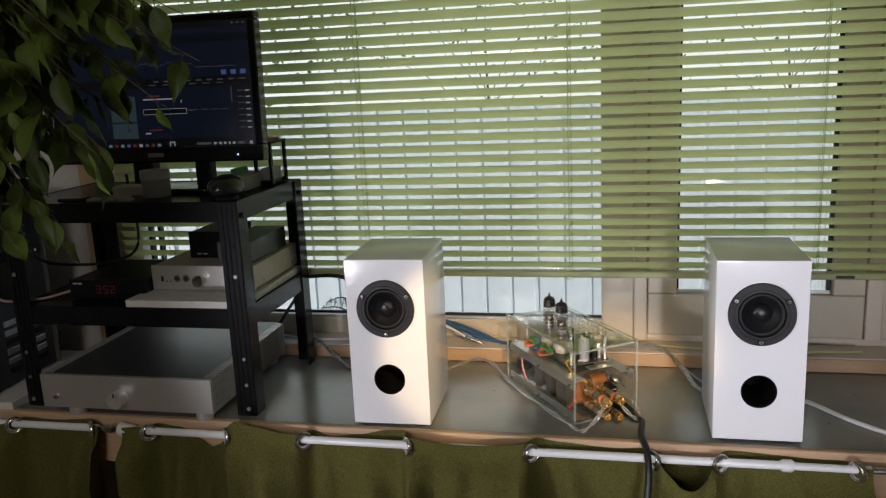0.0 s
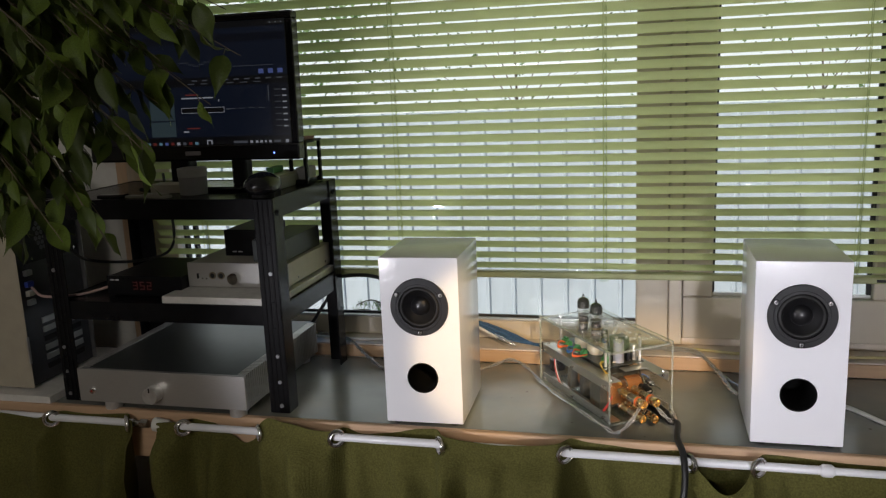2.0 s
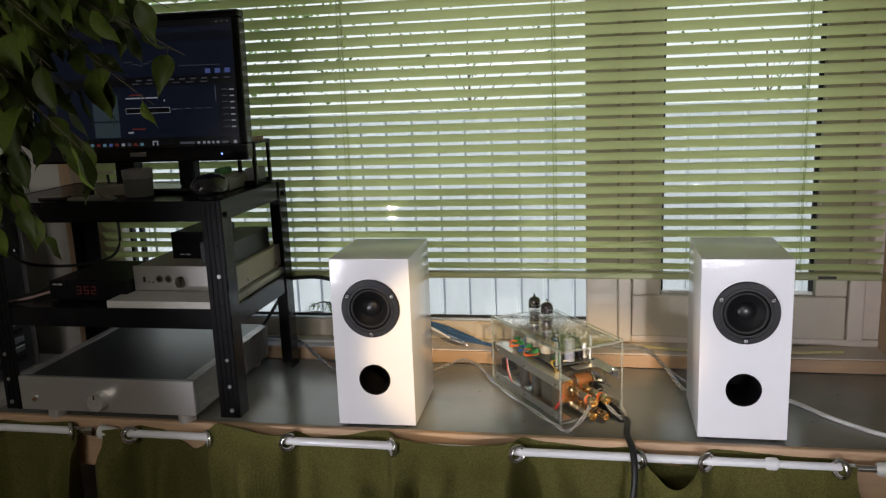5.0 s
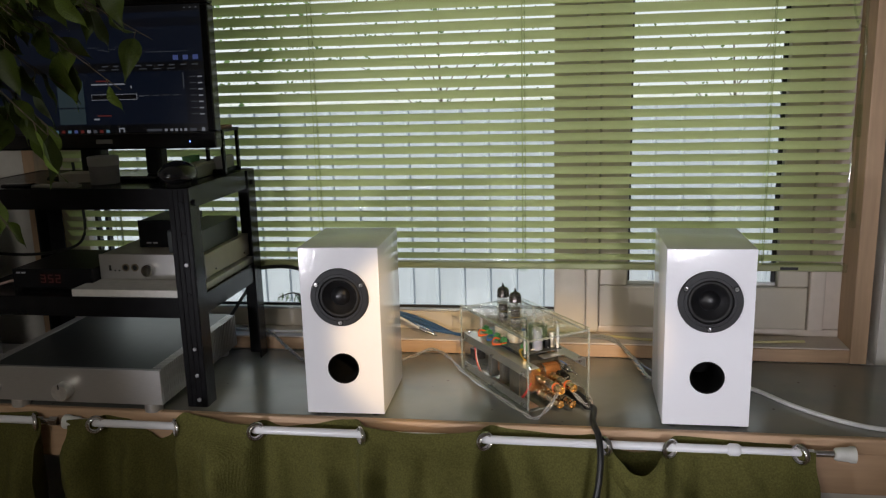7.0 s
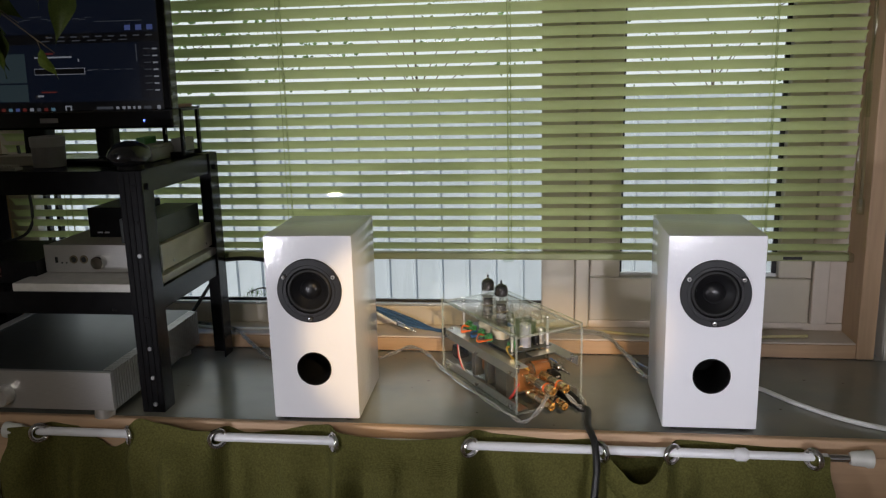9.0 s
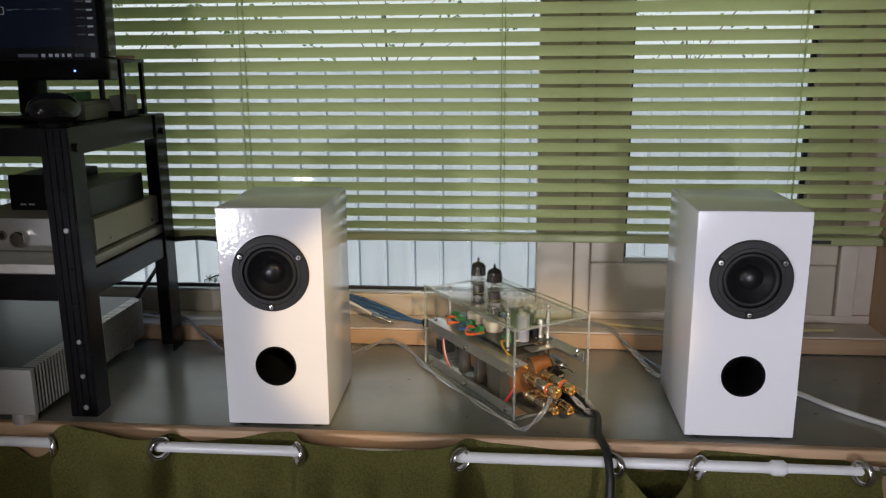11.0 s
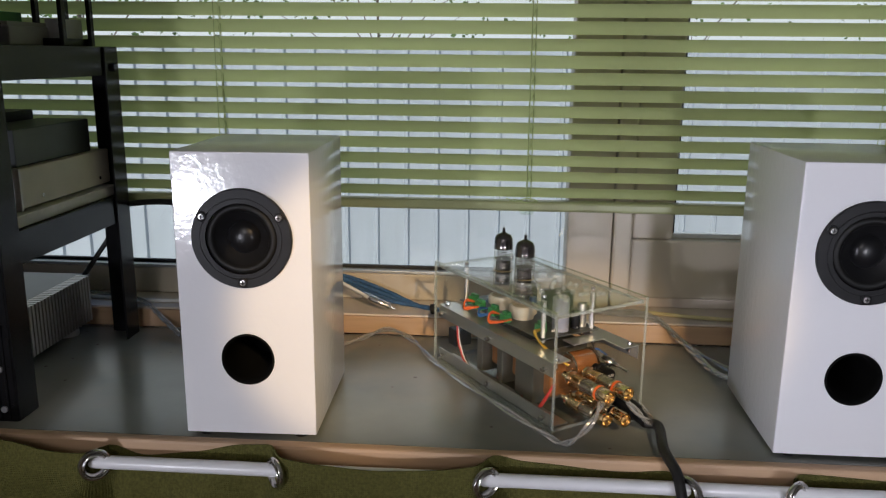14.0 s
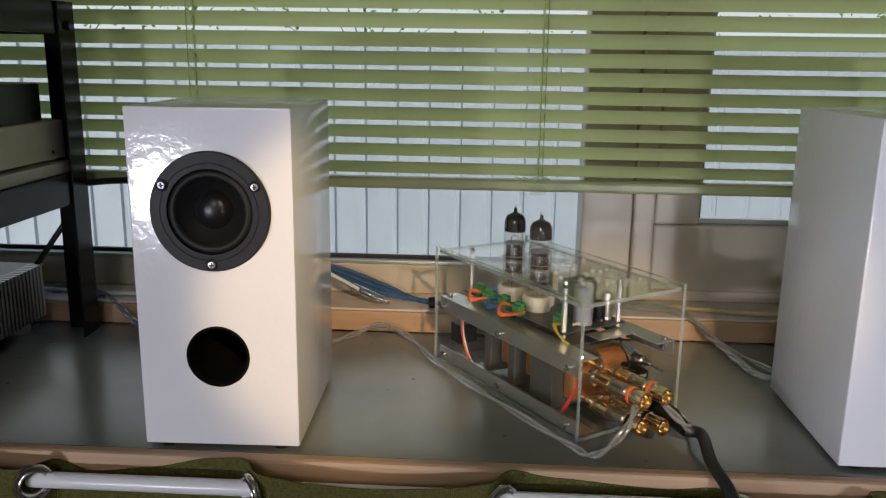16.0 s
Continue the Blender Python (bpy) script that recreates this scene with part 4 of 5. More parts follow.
cable("power_lead", [[(-1.13, 0.16, 1.06), (-1.10, 0.20, 1.02), (-1.03, 0.30, 1.00), (-0.99, 0.37, 1.03), (-1.0, 0.372, 1.20)]], 0.0035, CBLK, "thin black mains lead hanging behind the rack")
cable("network_lead", [[(-1.146, 0.06, 0.99), (-1.10, 0.04, 0.977), (-1.04, 0.07, 0.9745), (-0.985, 0.10, 0.985)]], 0.0028, CPNK, "pale pink lead from the computer to the shelf")
cable("black_hose", [[(-0.66, 0.366, 0.93), (-0.58, 0.364, 0.948), (-0.48, 0.350, 0.958), (-0.40, 0.30, 0.945), (-0.33, 0.215, 0.90)]], 0.0045, CBLK, "black cable from the rack to the loudspeaker")
cable("black_loop", [[(-0.62, 0.30, 0.945), (-0.585, 0.372, 0.92), (-0.62, 0.372, 0.86), (-0.66, 0.35, 0.80)]], 0.004, CBLK, "black cable hanging behind the rack")

# ---- curtain under the bench ----
ROD_Y, ROD_Z, ROD_R = -0.024, 0.7325, 0.0076
OPEN = ((-0.756, -0.590), (-0.429, -0.226), (0.003, 0.215), (0.326, 0.540))
TOPS = ((-0.812, 0.012), (-0.770, 0.018), (-0.700, 0.010), (-0.665, -0.014), (-0.635, -0.034), (-0.612, -0.026), (-0.590, 0.018), (-0.565, 0.036), (-0.530, 0.029), (-0.470, 0.021),
        (-0.429, 0.021), (-0.380, 0.006), (-0.330, 0.009), (-0.260, 0.020), (-0.226, 0.023), (-0.170, 0.019), (-0.110, 0.017), (-0.050, 0.018), (0.003, 0.022),
        (0.050, 0.014), (0.150, 0.012), (0.200, 0.016), (0.220, 0.012), (0.240, -0.014), (0.262, -0.034), (0.286, -0.036), (0.304, -0.026), (0.320, 0.004), (0.332, 0.014), (0.400, 0.014), (0.566, 0.010))
TOPS_LEFT = ((-1.75, 0.01), (-1.45, 0.015), (-1.25, 0.012), (-1.10, 0.004), (-1.065, 0.014), (-0.98, 0.010), (-0.868, 0.012))


def ease(t):
    t = max(0.0, min(1.0, t))
    return t * t * (3 - 2 * t)


def cloth_sheet(x0, x1, gaps, tops, seed, sag_bulge=0.0):
    """Cloth that weaves behind the rod in the gaps and before it between them."""
    rng = random.Random(seed)
    nx, nz = int((x1 - x0) / 0.006), 60
    bm = bmesh.new()
    grid = []
    for i in range(nx + 1):
        x = x0 + (x1 - x0) * i / nx
        back = max([ease((x - a) / 0.028 + 0.5) * ease((b - x) / 0.028 + 0.5) for a, b in gaps] + [0])
        k = max(0, min(len(tops) - 2, sum(1 for t in tops if t[0] <= x) - 1))
        (xa, la), (xb, lb_) = tops[k], tops[k + 1]
        lift = la + (lb_ - la) * ease((x - xa) / (xb - xa))
        col = []
        for j in range(nz + 1):
            f = j / nz
            z = (ROD_Z + lift) * (1 - f) + 0.02 * f + 0.003 * math.sin(x * 21 + 1)
            fold = (0.5 - back) * 0.064 * (0.5 + 0.5 * math.exp(-f * 1.0))
            wave = 0.013 * math.sin(x * 66 + 2.4 * noise.noise(Vector((x * 6, f * 2.5, 9 + seed)))) + 0.024 * noise.noise(Vector((x * 19 + f * 3, f * 3.5, seed))) + 0.013 * noise.noise(Vector((x * 42 - f * 22, f * 9, seed + 4))) + 0.006 * noise.noise(Vector((x * 50 + f * 70, f * 34, seed + 8)))
            y = ROD_Y - 0.0045 - fold + wave * min(1.25, 0.30 + 7 * f) - 0.020 * min(1, f * 6)
            if f < 0.06:
                y = ROD_Y + (0.0140 if back > 0.5 else -0.0100) * (1 if abs(back - 0.5) > 0.3 else abs(back - 0.5) / 0.3) + (y - ROD_Y) * (0.25 if back > 0.5 else 0.05)
            y -= sag_bulge * math.exp(-((x - 0.277) / 0.032) ** 2) * math.exp(-4 * f)
            col.append(bm.verts.new((x, min(y, -0.0055), z)))
        grid.append(col)
    for a, b in zip(grid, grid[1:]):
        for j in range(nz):
            bm.faces.new((a[j], a[j + 1], b[j + 1], b[j]))
    bmesh.ops.smooth_vert(bm, verts=bm.verts, factor=0.5, use_axis_x=False, use_axis_y=True, use_axis_z=True)
    bmesh.ops.smooth_vert(bm, verts=bm.verts, factor=0.5, use_axis_x=False, use_axis_y=True, use_axis_z=True)
    bmesh.ops.solidify(bm, geom=bm.faces[:], thickness=0.0012)
    return bm


def eyelet(parent, x, turn):
    m = Matrix.Translation((x + 0.002, ROD_Y - 0.008, ROD_Z)) @ Matrix.Rotation(radians(turn), 4, "Z") @ FRONT
    part("eyelet", lathe([(0.0105, -0.003), (0.0105, 0.002), (0.0118, 0.0038), (0.0128, 0.0024), (0.0140, 0.0020), (0.0152, 0.0034), (0.0172, 0.0030), (0.0184, 0.0010), (0.0184, -0.001), (0.0170, -0.003), (0.0105, -0.003)], 36, m), STEEL, parent, "metal eyelet ring", smooth=True)


cur = thing("curtain", pose(0, 0, 0), "olive-green woven curtain with metal eyelets hung under the bench", "curtain", "bench curtains")
part("cloth", cloth_sheet(-0.812, 0.566, OPEN, TOPS, 1, 0.030), CLOTH, cur, smooth=True)
# cloth sheet added behind the rod to make the shaded hollow dark
backing = bmesh.new()
pv = []
for i in range(15):
    x = 0.219 + 0.103 * i / 14
    pv.append([backing.verts.new((x, ROD_Y + 0.0125 + 0.003 * math.sin(math.pi * i / 14) + 0.001 * math.sin(9 * i + j), ROD_Z - 0.006 - 0.014 * math.sin(math.pi * i / 14) - 0.016 * j)) for j in range(7)])
for a, b in zip(pv, pv[1:]):
    for j in range(6):
        backing.faces.new((a[j], a[j + 1], b[j + 1], b[j]))
bmesh.ops.solidify(backing, geom=backing.faces[:], thickness=0.0012)
part("hollow_backing", backing, CLOTH, cur, smooth=True)
for a, b in OPEN:
    eyelet(cur, a, 38)
    eyelet(cur, b, -50)
cur2 = thing("curtain", pose(0, 0, 0), "olive-green woven curtain with an open edge beside the gap", "curtain", "bench curtains")
part("cloth", cloth_sheet(-1.75, -0.868, ((-1.45, -1.25), (-1.065, -0.885)), TOPS_LEFT, 5), CLOTH, cur2, smooth=True)
for a, turn in ((-1.45, 38), (-1.25, -50), (-1.065, 38), (-0.885, -50)):
    eyelet(cur2, a, turn)
rod = thing("curtain_rod", pose(0, 0, 0), "white tension rod with a sleeve joint and plastic end caps", "curtain rod", "curtain rods")
part("tube", cyl((-0.79, ROD_Y, ROD_Z), (0.437, ROD_Y, ROD_Z), ROD_R, 20), RODW, rod, smooth=True)
part("sleeve_joint", lathe([(0.0, 0), (0.0078, 0.0), (0.0108, 0.004), (0.0108, 0.018), (0.0078, 0.022), (0.0, 0.022)], 24, Matrix.Translation((0.424, ROD_Y, ROD_Z)) @ Matrix.Rotation(radians(90), 4, "Y")), RODW, rod, smooth=True)
part("inner_tube", cyl((0.44, ROD_Y, ROD_Z), (0.565, ROD_Y, ROD_Z), ROD_R * 0.86, 20), RODW, rod, smooth=True)
part("screw_rod", cyl((0.565, ROD_Y, ROD_Z), (0.600, ROD_Y, ROD_Z), 0.0062, 16), STEEL, rod)
CAPP = mat("cap_plastic", (0.62, 0.62, 0.58), 0.35, vary=0.1)
part("end_cap", lathe([(0.0, 0), (0.009, 0.0), (0.0115, 0.004), (0.0125, 0.022), (0.0145, 0.026), (0.0140, 0.033), (0.0, 0.034)], 24, Matrix.Translation((0.598, ROD_Y, ROD_Z)) @ Matrix.Rotation(radians(90), 4, "Y")), CAPP, rod, smooth=True)
part("end_cap", lathe([(0.0, 0), (0.009, 0.0), (0.0115, 0.004), (0.0125, 0.022), (0.0145, 0.026), (0.0140, 0.033), (0.0, 0.034)], 24, Matrix.Translation((-0.790, ROD_Y, ROD_Z)) @ Matrix.Rotation(radians(-90), 4, "Y")), CAPP, rod, smooth=True)
part("bracket", box(0.612, 0.632, ROD_Y + 0.004, 0.0015, ROD_Z - 0.012, ROD_Z + 0.004, 0.002), CAPP, rod)
rod2 = thing("curtain_rod", pose(0, 0, 0), "white tension rod with a steel end beside the gap", "curtain rod", "curtain rods")
part("tube", cyl((-1.75, ROD_Y, ROD_Z), (-0.872, ROD_Y, ROD_Z), ROD_R, 20), RODW, rod2, smooth=True)
part("screw_rod", cyl((-0.872, ROD_Y, ROD_Z), (-0.848, ROD_Y, ROD_Z), 0.0062, 16), STEEL, rod2)
part("end_nut", cyl((-0.855, ROD_Y, ROD_Z), (-0.838, ROD_Y, ROD_Z), 0.0095, 6), STEEL, rod2)
part("bracket", box(-0.850, -0.838, ROD_Y + 0.004, 0.0015, ROD_Z - 0.010, ROD_Z + 0.004, 0.001), STEEL, rod2)

# ---- weeping fig in front of the monitor ----
LEAF = mat("fig_leaf", (0.050, 0.073, 0.011), 0.52, vary=0.30, scale=40, per_object=0.55, spec=0.2)
STEM = mat("fig_stem", (0.075, 0.058, 0.034), 0.8, vary=0.25, scale=60, bump=0.3, bump_scale=120)


def leaf_mesh(seed):
    rng = random.Random(seed)
    bm = bmesh.new()
    n = 9
    L, W = 1.0, rng.uniform(0.36, 0.46)
    curl, fold = rng.uniform(0.15, 0.5), rng.uniform(0.10, 0.26)
    rows = []
    for i in range(n + 1):
        f = i / n
        w = W / 2 * (math.sin(math.pi * min(1, f / 0.86) ** 0.85) if f < 0.86 else 0.0) + (0.02 * (1 - f) / 0.14 if f >= 0.86 else 0.012)
        y, dz = f * L, -curl * f * f * 0.5 + 0.035 * math.sin(7 * f + seed)
        rows.append([bm.verts.new((s * w, y, dz + abs(s) * w * fold * 2 + 0.022 * s * math.sin(11 * f + 2.3 * seed + s))) for s in (-1, -0.5, 0, 0.5, 1)])
    for a, b in zip(rows, rows[1:]):
        for k in range(4):
            bm.faces.new((a[k], a[k + 1], b[k + 1], b[k]))
    me = bpy.data.meshes.new("leaf")
    bm.to_mesh(me)
    bm.free()
    me.materials.append(LEAF)
    me.polygons.foreach_set("use_smooth", [True] * len(me.polygons))
    return me


fig = thing("weeping_fig", pose(0, 0, 0), "dark green weeping fig with hanging pointed leaves in a pot", "plant")
stems = bmesh.new()
part("trunk", tube([(-1.18, -0.55, 0.30), (-1.16, -0.52, 0.8), (-1.14, -0.48, 1.25), (-1.06, -0.44, 1.62)], 0.014, r_end=0.007), STEM, fig)
part("pot", lathe([(0.0, 0.0), (0.11, 0.0), (0.15, 0.26), (0.158, 0.26), (0.158, 0.30), (0.145, 0.30), (0.138, 0.27), (0.0, 0.27)], 36, Matrix.Translation((-1.18, -0.55, 0.001))), mat("clay_pot", (0.32, 0.15, 0.09), 0.8), fig)
leaves = [leaf_mesh(k) for k in range(7)]
rng = random.Random(11)
ROOT = Vector((-1.08, -0.45, 1.55))
# twig tips: x, y, z, leaf count
TWIGS = [(-0.40, -0.33, 1.425, 12), (-0.455, -0.36, 1.46, 13), (-0.47, -0.30, 1.36, 12), (-0.52, -0.38, 1.30, 14), (-0.56, -0.33, 1.27, 14), (-0.60, -0.42, 1.34, 13),
         (-0.64, -0.36, 1.26, 14), (-0.70, -0.40, 1.22, 15), (-0.75, -0.34, 1.19, 13), (-0.80, -0.42, 1.16, 13), (-0.52, -0.35, 1.50, 12), (-0.60, -0.30, 1.45, 12),
         (-0.70, -0.36, 1.44, 13), (-0.78, -0.40, 1.36, 13), (-0.62, -0.40, 1.54, 12), (-0.74, -0.33, 1.53, 12), (-0.48, -0.40, 1.57, 10), (-0.83, -0.36, 1.27, 12), (-0.86, -0.42, 1.45, 12), (-0.66, -0.43, 1.38, 13), (-0.73, -0.44, 1.30, 13), (-0.57, -0.44, 1.40, 12), (-0.68, -0.45, 1.48, 13), (-0.79, -0.45, 1.24, 13), (-0.55, -0.43, 1.54, 12), (-0.64, -0.31, 1.52, 14), (-0.72, -0.30, 1.46, 14), (-0.78, -0.32, 1.42, 14), (-0.82, -0.40, 1.52, 14), (-0.70, -0.44, 1.56, 14), (-0.76, -0.47, 1.40, 14), (-0.61, -0.34, 1.40, 12), (-0.50, -0.37, 1.52, 12), (-0.56, -0.32, 1.48, 13), (-0.46, -0.34, 1.50, 11), (-0.54, -0.41, 1.46, 12)]
DOWN = Vector((0, 0, -1))
TWIGS += [(a + rng.uniform(-0.06, 0.03), b + rng.uniform(-0.05, 0.05), c + rng.uniform(-0.02, 0.07), n) for a, b, c, n in TWIGS]
TWIGS += [(rng.uniform(-0.92, -0.64), rng.uniform(-0.48, -0.30), rng.uniform(1.24, 1.60), 13) for _ in range(26)]
TWIGS += [(rng.uniform(-0.68, -0.53), rng.uniform(-0.46, -0.30), rng.uniform(1.30, 1.47), 14) for _ in range(12)]
TWIGS += [(rng.uniform(-0.78, -0.60), rng.uniform(-0.44, -0.33), rng.uniform(1.13, 1.27), 15) for _ in range(14)]
for tx, ty, tz, cnt in TWIGS:
    tip = Vector((tx, ty, tz + (0.045 if tz < 1.3 else 0.01)))
    mid = ROOT.lerp(tip, 0.55) + Vector((0, rng.uniform(-0.03, 0.03), 0.07 + 0.05 * rng.random()))
    way = [ROOT, ROOT.lerp(mid, 0.5) + Vector((0, rng.uniform(-0.03, 0.03), 0.03 + rng.uniform(-0.02, 0.03))), mid, mid.lerp(tip, 0.5) + Vector((rng.uniform(-0.01, 0.01), rng.uniform(-0.02, 0.02), 0.03)), tip]
    path = smooth_path(way, 8)
    tube(way, 0.0020, 6, 6, bm=stems, r_end=0.0007)
    cnt = int(cnt * 1.25)
    for k in range(cnt):
        f = 0.30 + 0.70 * (k + rng.random() * 0.5) / cnt
        i = min(len(path) - 2, int(f * (len(path) - 1)))
        p = path[i]
        along = (path[i + 1] - path[i]).normalized()
        side = along.cross(DOWN).normalized() * (1 if k % 2 else -1)
        d = (DOWN * rng.uniform(0.35, 1.5) + side * rng.uniform(0.0, 1.25) + along * rng.uniform(-0.1, 0.9) + Vector((rng.gauss(0, 0.22), rng.gauss(0, 0.22), 0))).normalized()
        stalk = p + d * 0.012
        tube([p, p + d * 0.006, stalk], 0.0007, 4, 2, bm=stems)
        size = rng.choice((0.7, 0.95, 1.0, 1.15)) * rng.uniform(0.054, 0.075)
        nrm = Vector((rng.gauss(0.25, 0.7), rng.gauss(-0.7, 0.6), rng.gauss(0.25, 0.5)))
        xax = d.cross(nrm).normalized()
        zax = xax.cross(d).normalized()
        ob = new("leaf", rng.choice(leaves))
        ob.parent = fig
        ob.matrix_basis = Matrix.Translation(stalk) @ Matrix((xax, d, zax)).transposed().to_4x4() @ Matrix.Scale(size, 4)
part("twig_mass", stems, STEM, fig)

# ---- valve amplifier in its clear acrylic case ----
CA, CB, CH = 0.272, 0.140, 0.148
valve = thing("valve_amplifier", pose(0.077, 0.050, Z, 0, 0, 34.5), "open valve amplifier in a clear acrylic case with gold terminals", "amplifier")
# local axes: x across the width (0 to CB), y along the length (0 to CA); the terminals look towards -y


def vb(name, b0, b1, a0, a1, z0, z1, material, bevel=0.0, parent=None, label=""):
    return part(name, box(b0, b1, a0, a1, z0, z1, bevel), material, parent or valve, label)


ACR = thin_glass("clear_acrylic", (0.955, 0.97, 0.955), 0.03)
ACRE = thin_glass("acrylic_edge", (0.94, 0.97, 0.94), 0.25, 0.30)
en, el = ACRE.node_tree.nodes, ACRE.node_tree.links
edge_mix, edge_cut = en.new("ShaderNodeMixShader"), en.new("ShaderNodeBsdfDiffuse")
edge_cut.inputs[0].default_value, edge_mix.inputs[0].default_value = (0.80, 0.84, 0.78, 1), 0.17
el.new(en["Material Output"].inputs[0].links[0].from_socket, edge_mix.inputs[1])
el.new(edge_cut.outputs[0], edge_mix.inputs[2])
el.new(edge_mix.outputs[0], en["Material Output"].inputs[0])
ALUM = mat("milled_aluminium", (0.62, 0.61, 0.58), 0.36, metal=0.9, vary=0.08, scale=80, stretch=(20, 1, 1))
LAMI = mat("core_steel", (0.17, 0.165, 0.14), 0.42, metal=0.6, vary=0.15, scale=60, stretch=(1, 40, 1))
COPPER = mat("amber_winding", (0.33, 0.13, 0.04), 0.38, metal=0.2, vary=0.25, scale=60, stretch=(1, 1, 20))
GOLD = mat("gold_plate", (0.95, 0.76, 0.48), 0.17, metal=1.0, vary=0.08, scale=80)
PCB = mat("dark_circuit_board", (0.05, 0.055, 0.05), 0.4, vary=0.25, scale=200)
GRN = mat("green_terminal", (0.06, 0.30, 0.08), 0.45, vary=0.1)
CERA = mat("cream_ceramic", (0.68, 0.60, 0.46), 0.35, vary=0.05)
ORG = mat("orange_wire", (0.85, 0.16, 0.03), 0.4)
REDW = mat("red_wire", (0.55, 0.03, 0.02), 0.4)
YELW = mat("yellow_wire", (0.75, 0.45, 0.04), 0.4)
BLUW = mat("blue_wire", (0.03, 0.10, 0.30), 0.4)
WHTW = mat("white_wire", (0.7, 0.68, 0.64), 0.4)
GREYC = mat("grey_can", (0.30, 0.31, 0.36), 0.3, vary=0.08)
SINK = mat("dark_green_sink", (0.06, 0.09, 0.06), 0.4, metal=0.3)
TUBEG = thin_glass("valve_glass", (0.93, 0.92, 0.90), 0.02, 0.07)
GETTER = mat("getter_mirror", (0.10, 0.09, 0.085), 0.12, metal=0.9, vary=0.2, scale=60)
PLATE = mat("valve_plate", (0.22, 0.20, 0.18), 0.25, metal=0.8, vary=0.2, scale=80)
BARR = mat("gunmetal", (0.42, 0.38, 0.30), 0.25, metal=0.9, vary=0.1)
REDS = thin_glass("red_clear_sleeve", (0.97, 0.80, 0.66), 0.05, 0.10)
T4 = 0.004


def sheet(name, b0, b1, a0, a1, z0, z1):
    s = vb(name, b0, b1, a0, a1, z0, z1, ACR)
    s.visible_shadow = False
    dims = [(b1 - b0), (a1 - a0), (z1 - z0)]
    thin = dims.index(min(dims))
    e = 0.0002
    if thin == 0:
        for z in (z0, z1):
            vb("edge", b0, b1, a0, a1, z - e, z + e, ACRE, parent=s)
        for a in (a0, a1):
            vb("edge", b0, b1, a - e, a + e, z0 + e, z1 - e, ACRE, parent=s)
    elif thin == 2:
        for b in (b0, b1):
            vb("edge", b - e, b + e, a0, a1, z0, z1, ACRE, parent=s)
        for a in (a0, a1):
            vb("edge", b0 + e, b1 - e, a - e, a + e, z0, z1, ACRE, parent=s)
    return s


sheet("side_sheet", 0.0, T4, 0.0, CA, 0.0015, CH)
sheet("side_sheet", CB - T4, CB, 0.0, CA, 0.0015, CH)
sheet("top_sheet", T4 + 0.0006, CB - T4 - 0.0006, 0.003, CA - 0.003, CH - 0.008, CH - 0.004)
sheet("base_sheet", T4 + 0.0006, CB - T4 - 0.0006, 0.003, CA - 0.003, 0.002, 0.006)
es = vb("end_sheet", 0.02, CB - 0.02, 0.022, 0.026, 0.0065, 0.080, ACR)
es.visible_shadow = False
for z0, z1 in ((0.0845, 0.0860), (0.0068, 0.0083)):
    for b0, b1, wall in ((0.0048, 0.030, 0.0048), (CB - 0.030, CB - 0.0048, CB - 0.0063)):
        r = vb("rail", b0, b1, 0.006, CA - 0.006, z0, z1, ALUM, 0.0003, label="aluminium angle rail")
        vb("flange", wall, wall + 0.0015, 0.006, CA - 0.006, z0 - 0.016 if z0 > 0.05 else z1, z0 if z0 > 0.05 else z1 + 0.014, ALUM, parent=r)
        for a in (0.018, 0.135, CA - 0.02):
            out = -1 if b0 < 0.05 else 1
            bb = 0.0 if out < 0 else CB
            zz = z0 - 0.008 if z0 > 0.05 else z1 + 0.007
            part("screw", lathe([(0.0, 0.0035), (0.0028, 0.003), (0.0034, 0.0), (0.0017, -0.0005), (0.0017, -0.012)], 14, Matrix.Translation((bb, a, zz)) @ Matrix.Rotation(radians(90 * out), 4, "Y")), STEEL, r, smooth=True)
for a in (0.012, CA - 0.014):
    for b in (0.014, CB - 0.014):
        part("top_screw", lathe([(0.0, 0.0035), (0.0028, 0.003), (0.0034, 0.0), (0.0016, -0.0005), (0.0016, -0.010)], 14, Matrix.Translation((b, a, 0.0865))), STEEL, valve, smooth=True)
board = vb("circuit_board", 0.030, 0.118, 0.062, 0.252, 0.0915, 0.0931, PCB, label="dark circuit board")
for a in (0.068, 0.245):
    for b in (0.036, 0.112):
        part("standoff", cyl((b, a, 0.0865), (b, a, CH - 0.0085), 0.0031, 6), ALUM, valve)
        part("standoff_screw", lathe([(0.0, 0.0042), (0.0024, 0.0036), (0.0029, 0.0), (0.0, 0.0)], 14, Matrix.Translation((b, a, CH - 0.0038))), STEEL, valve, smooth=True)


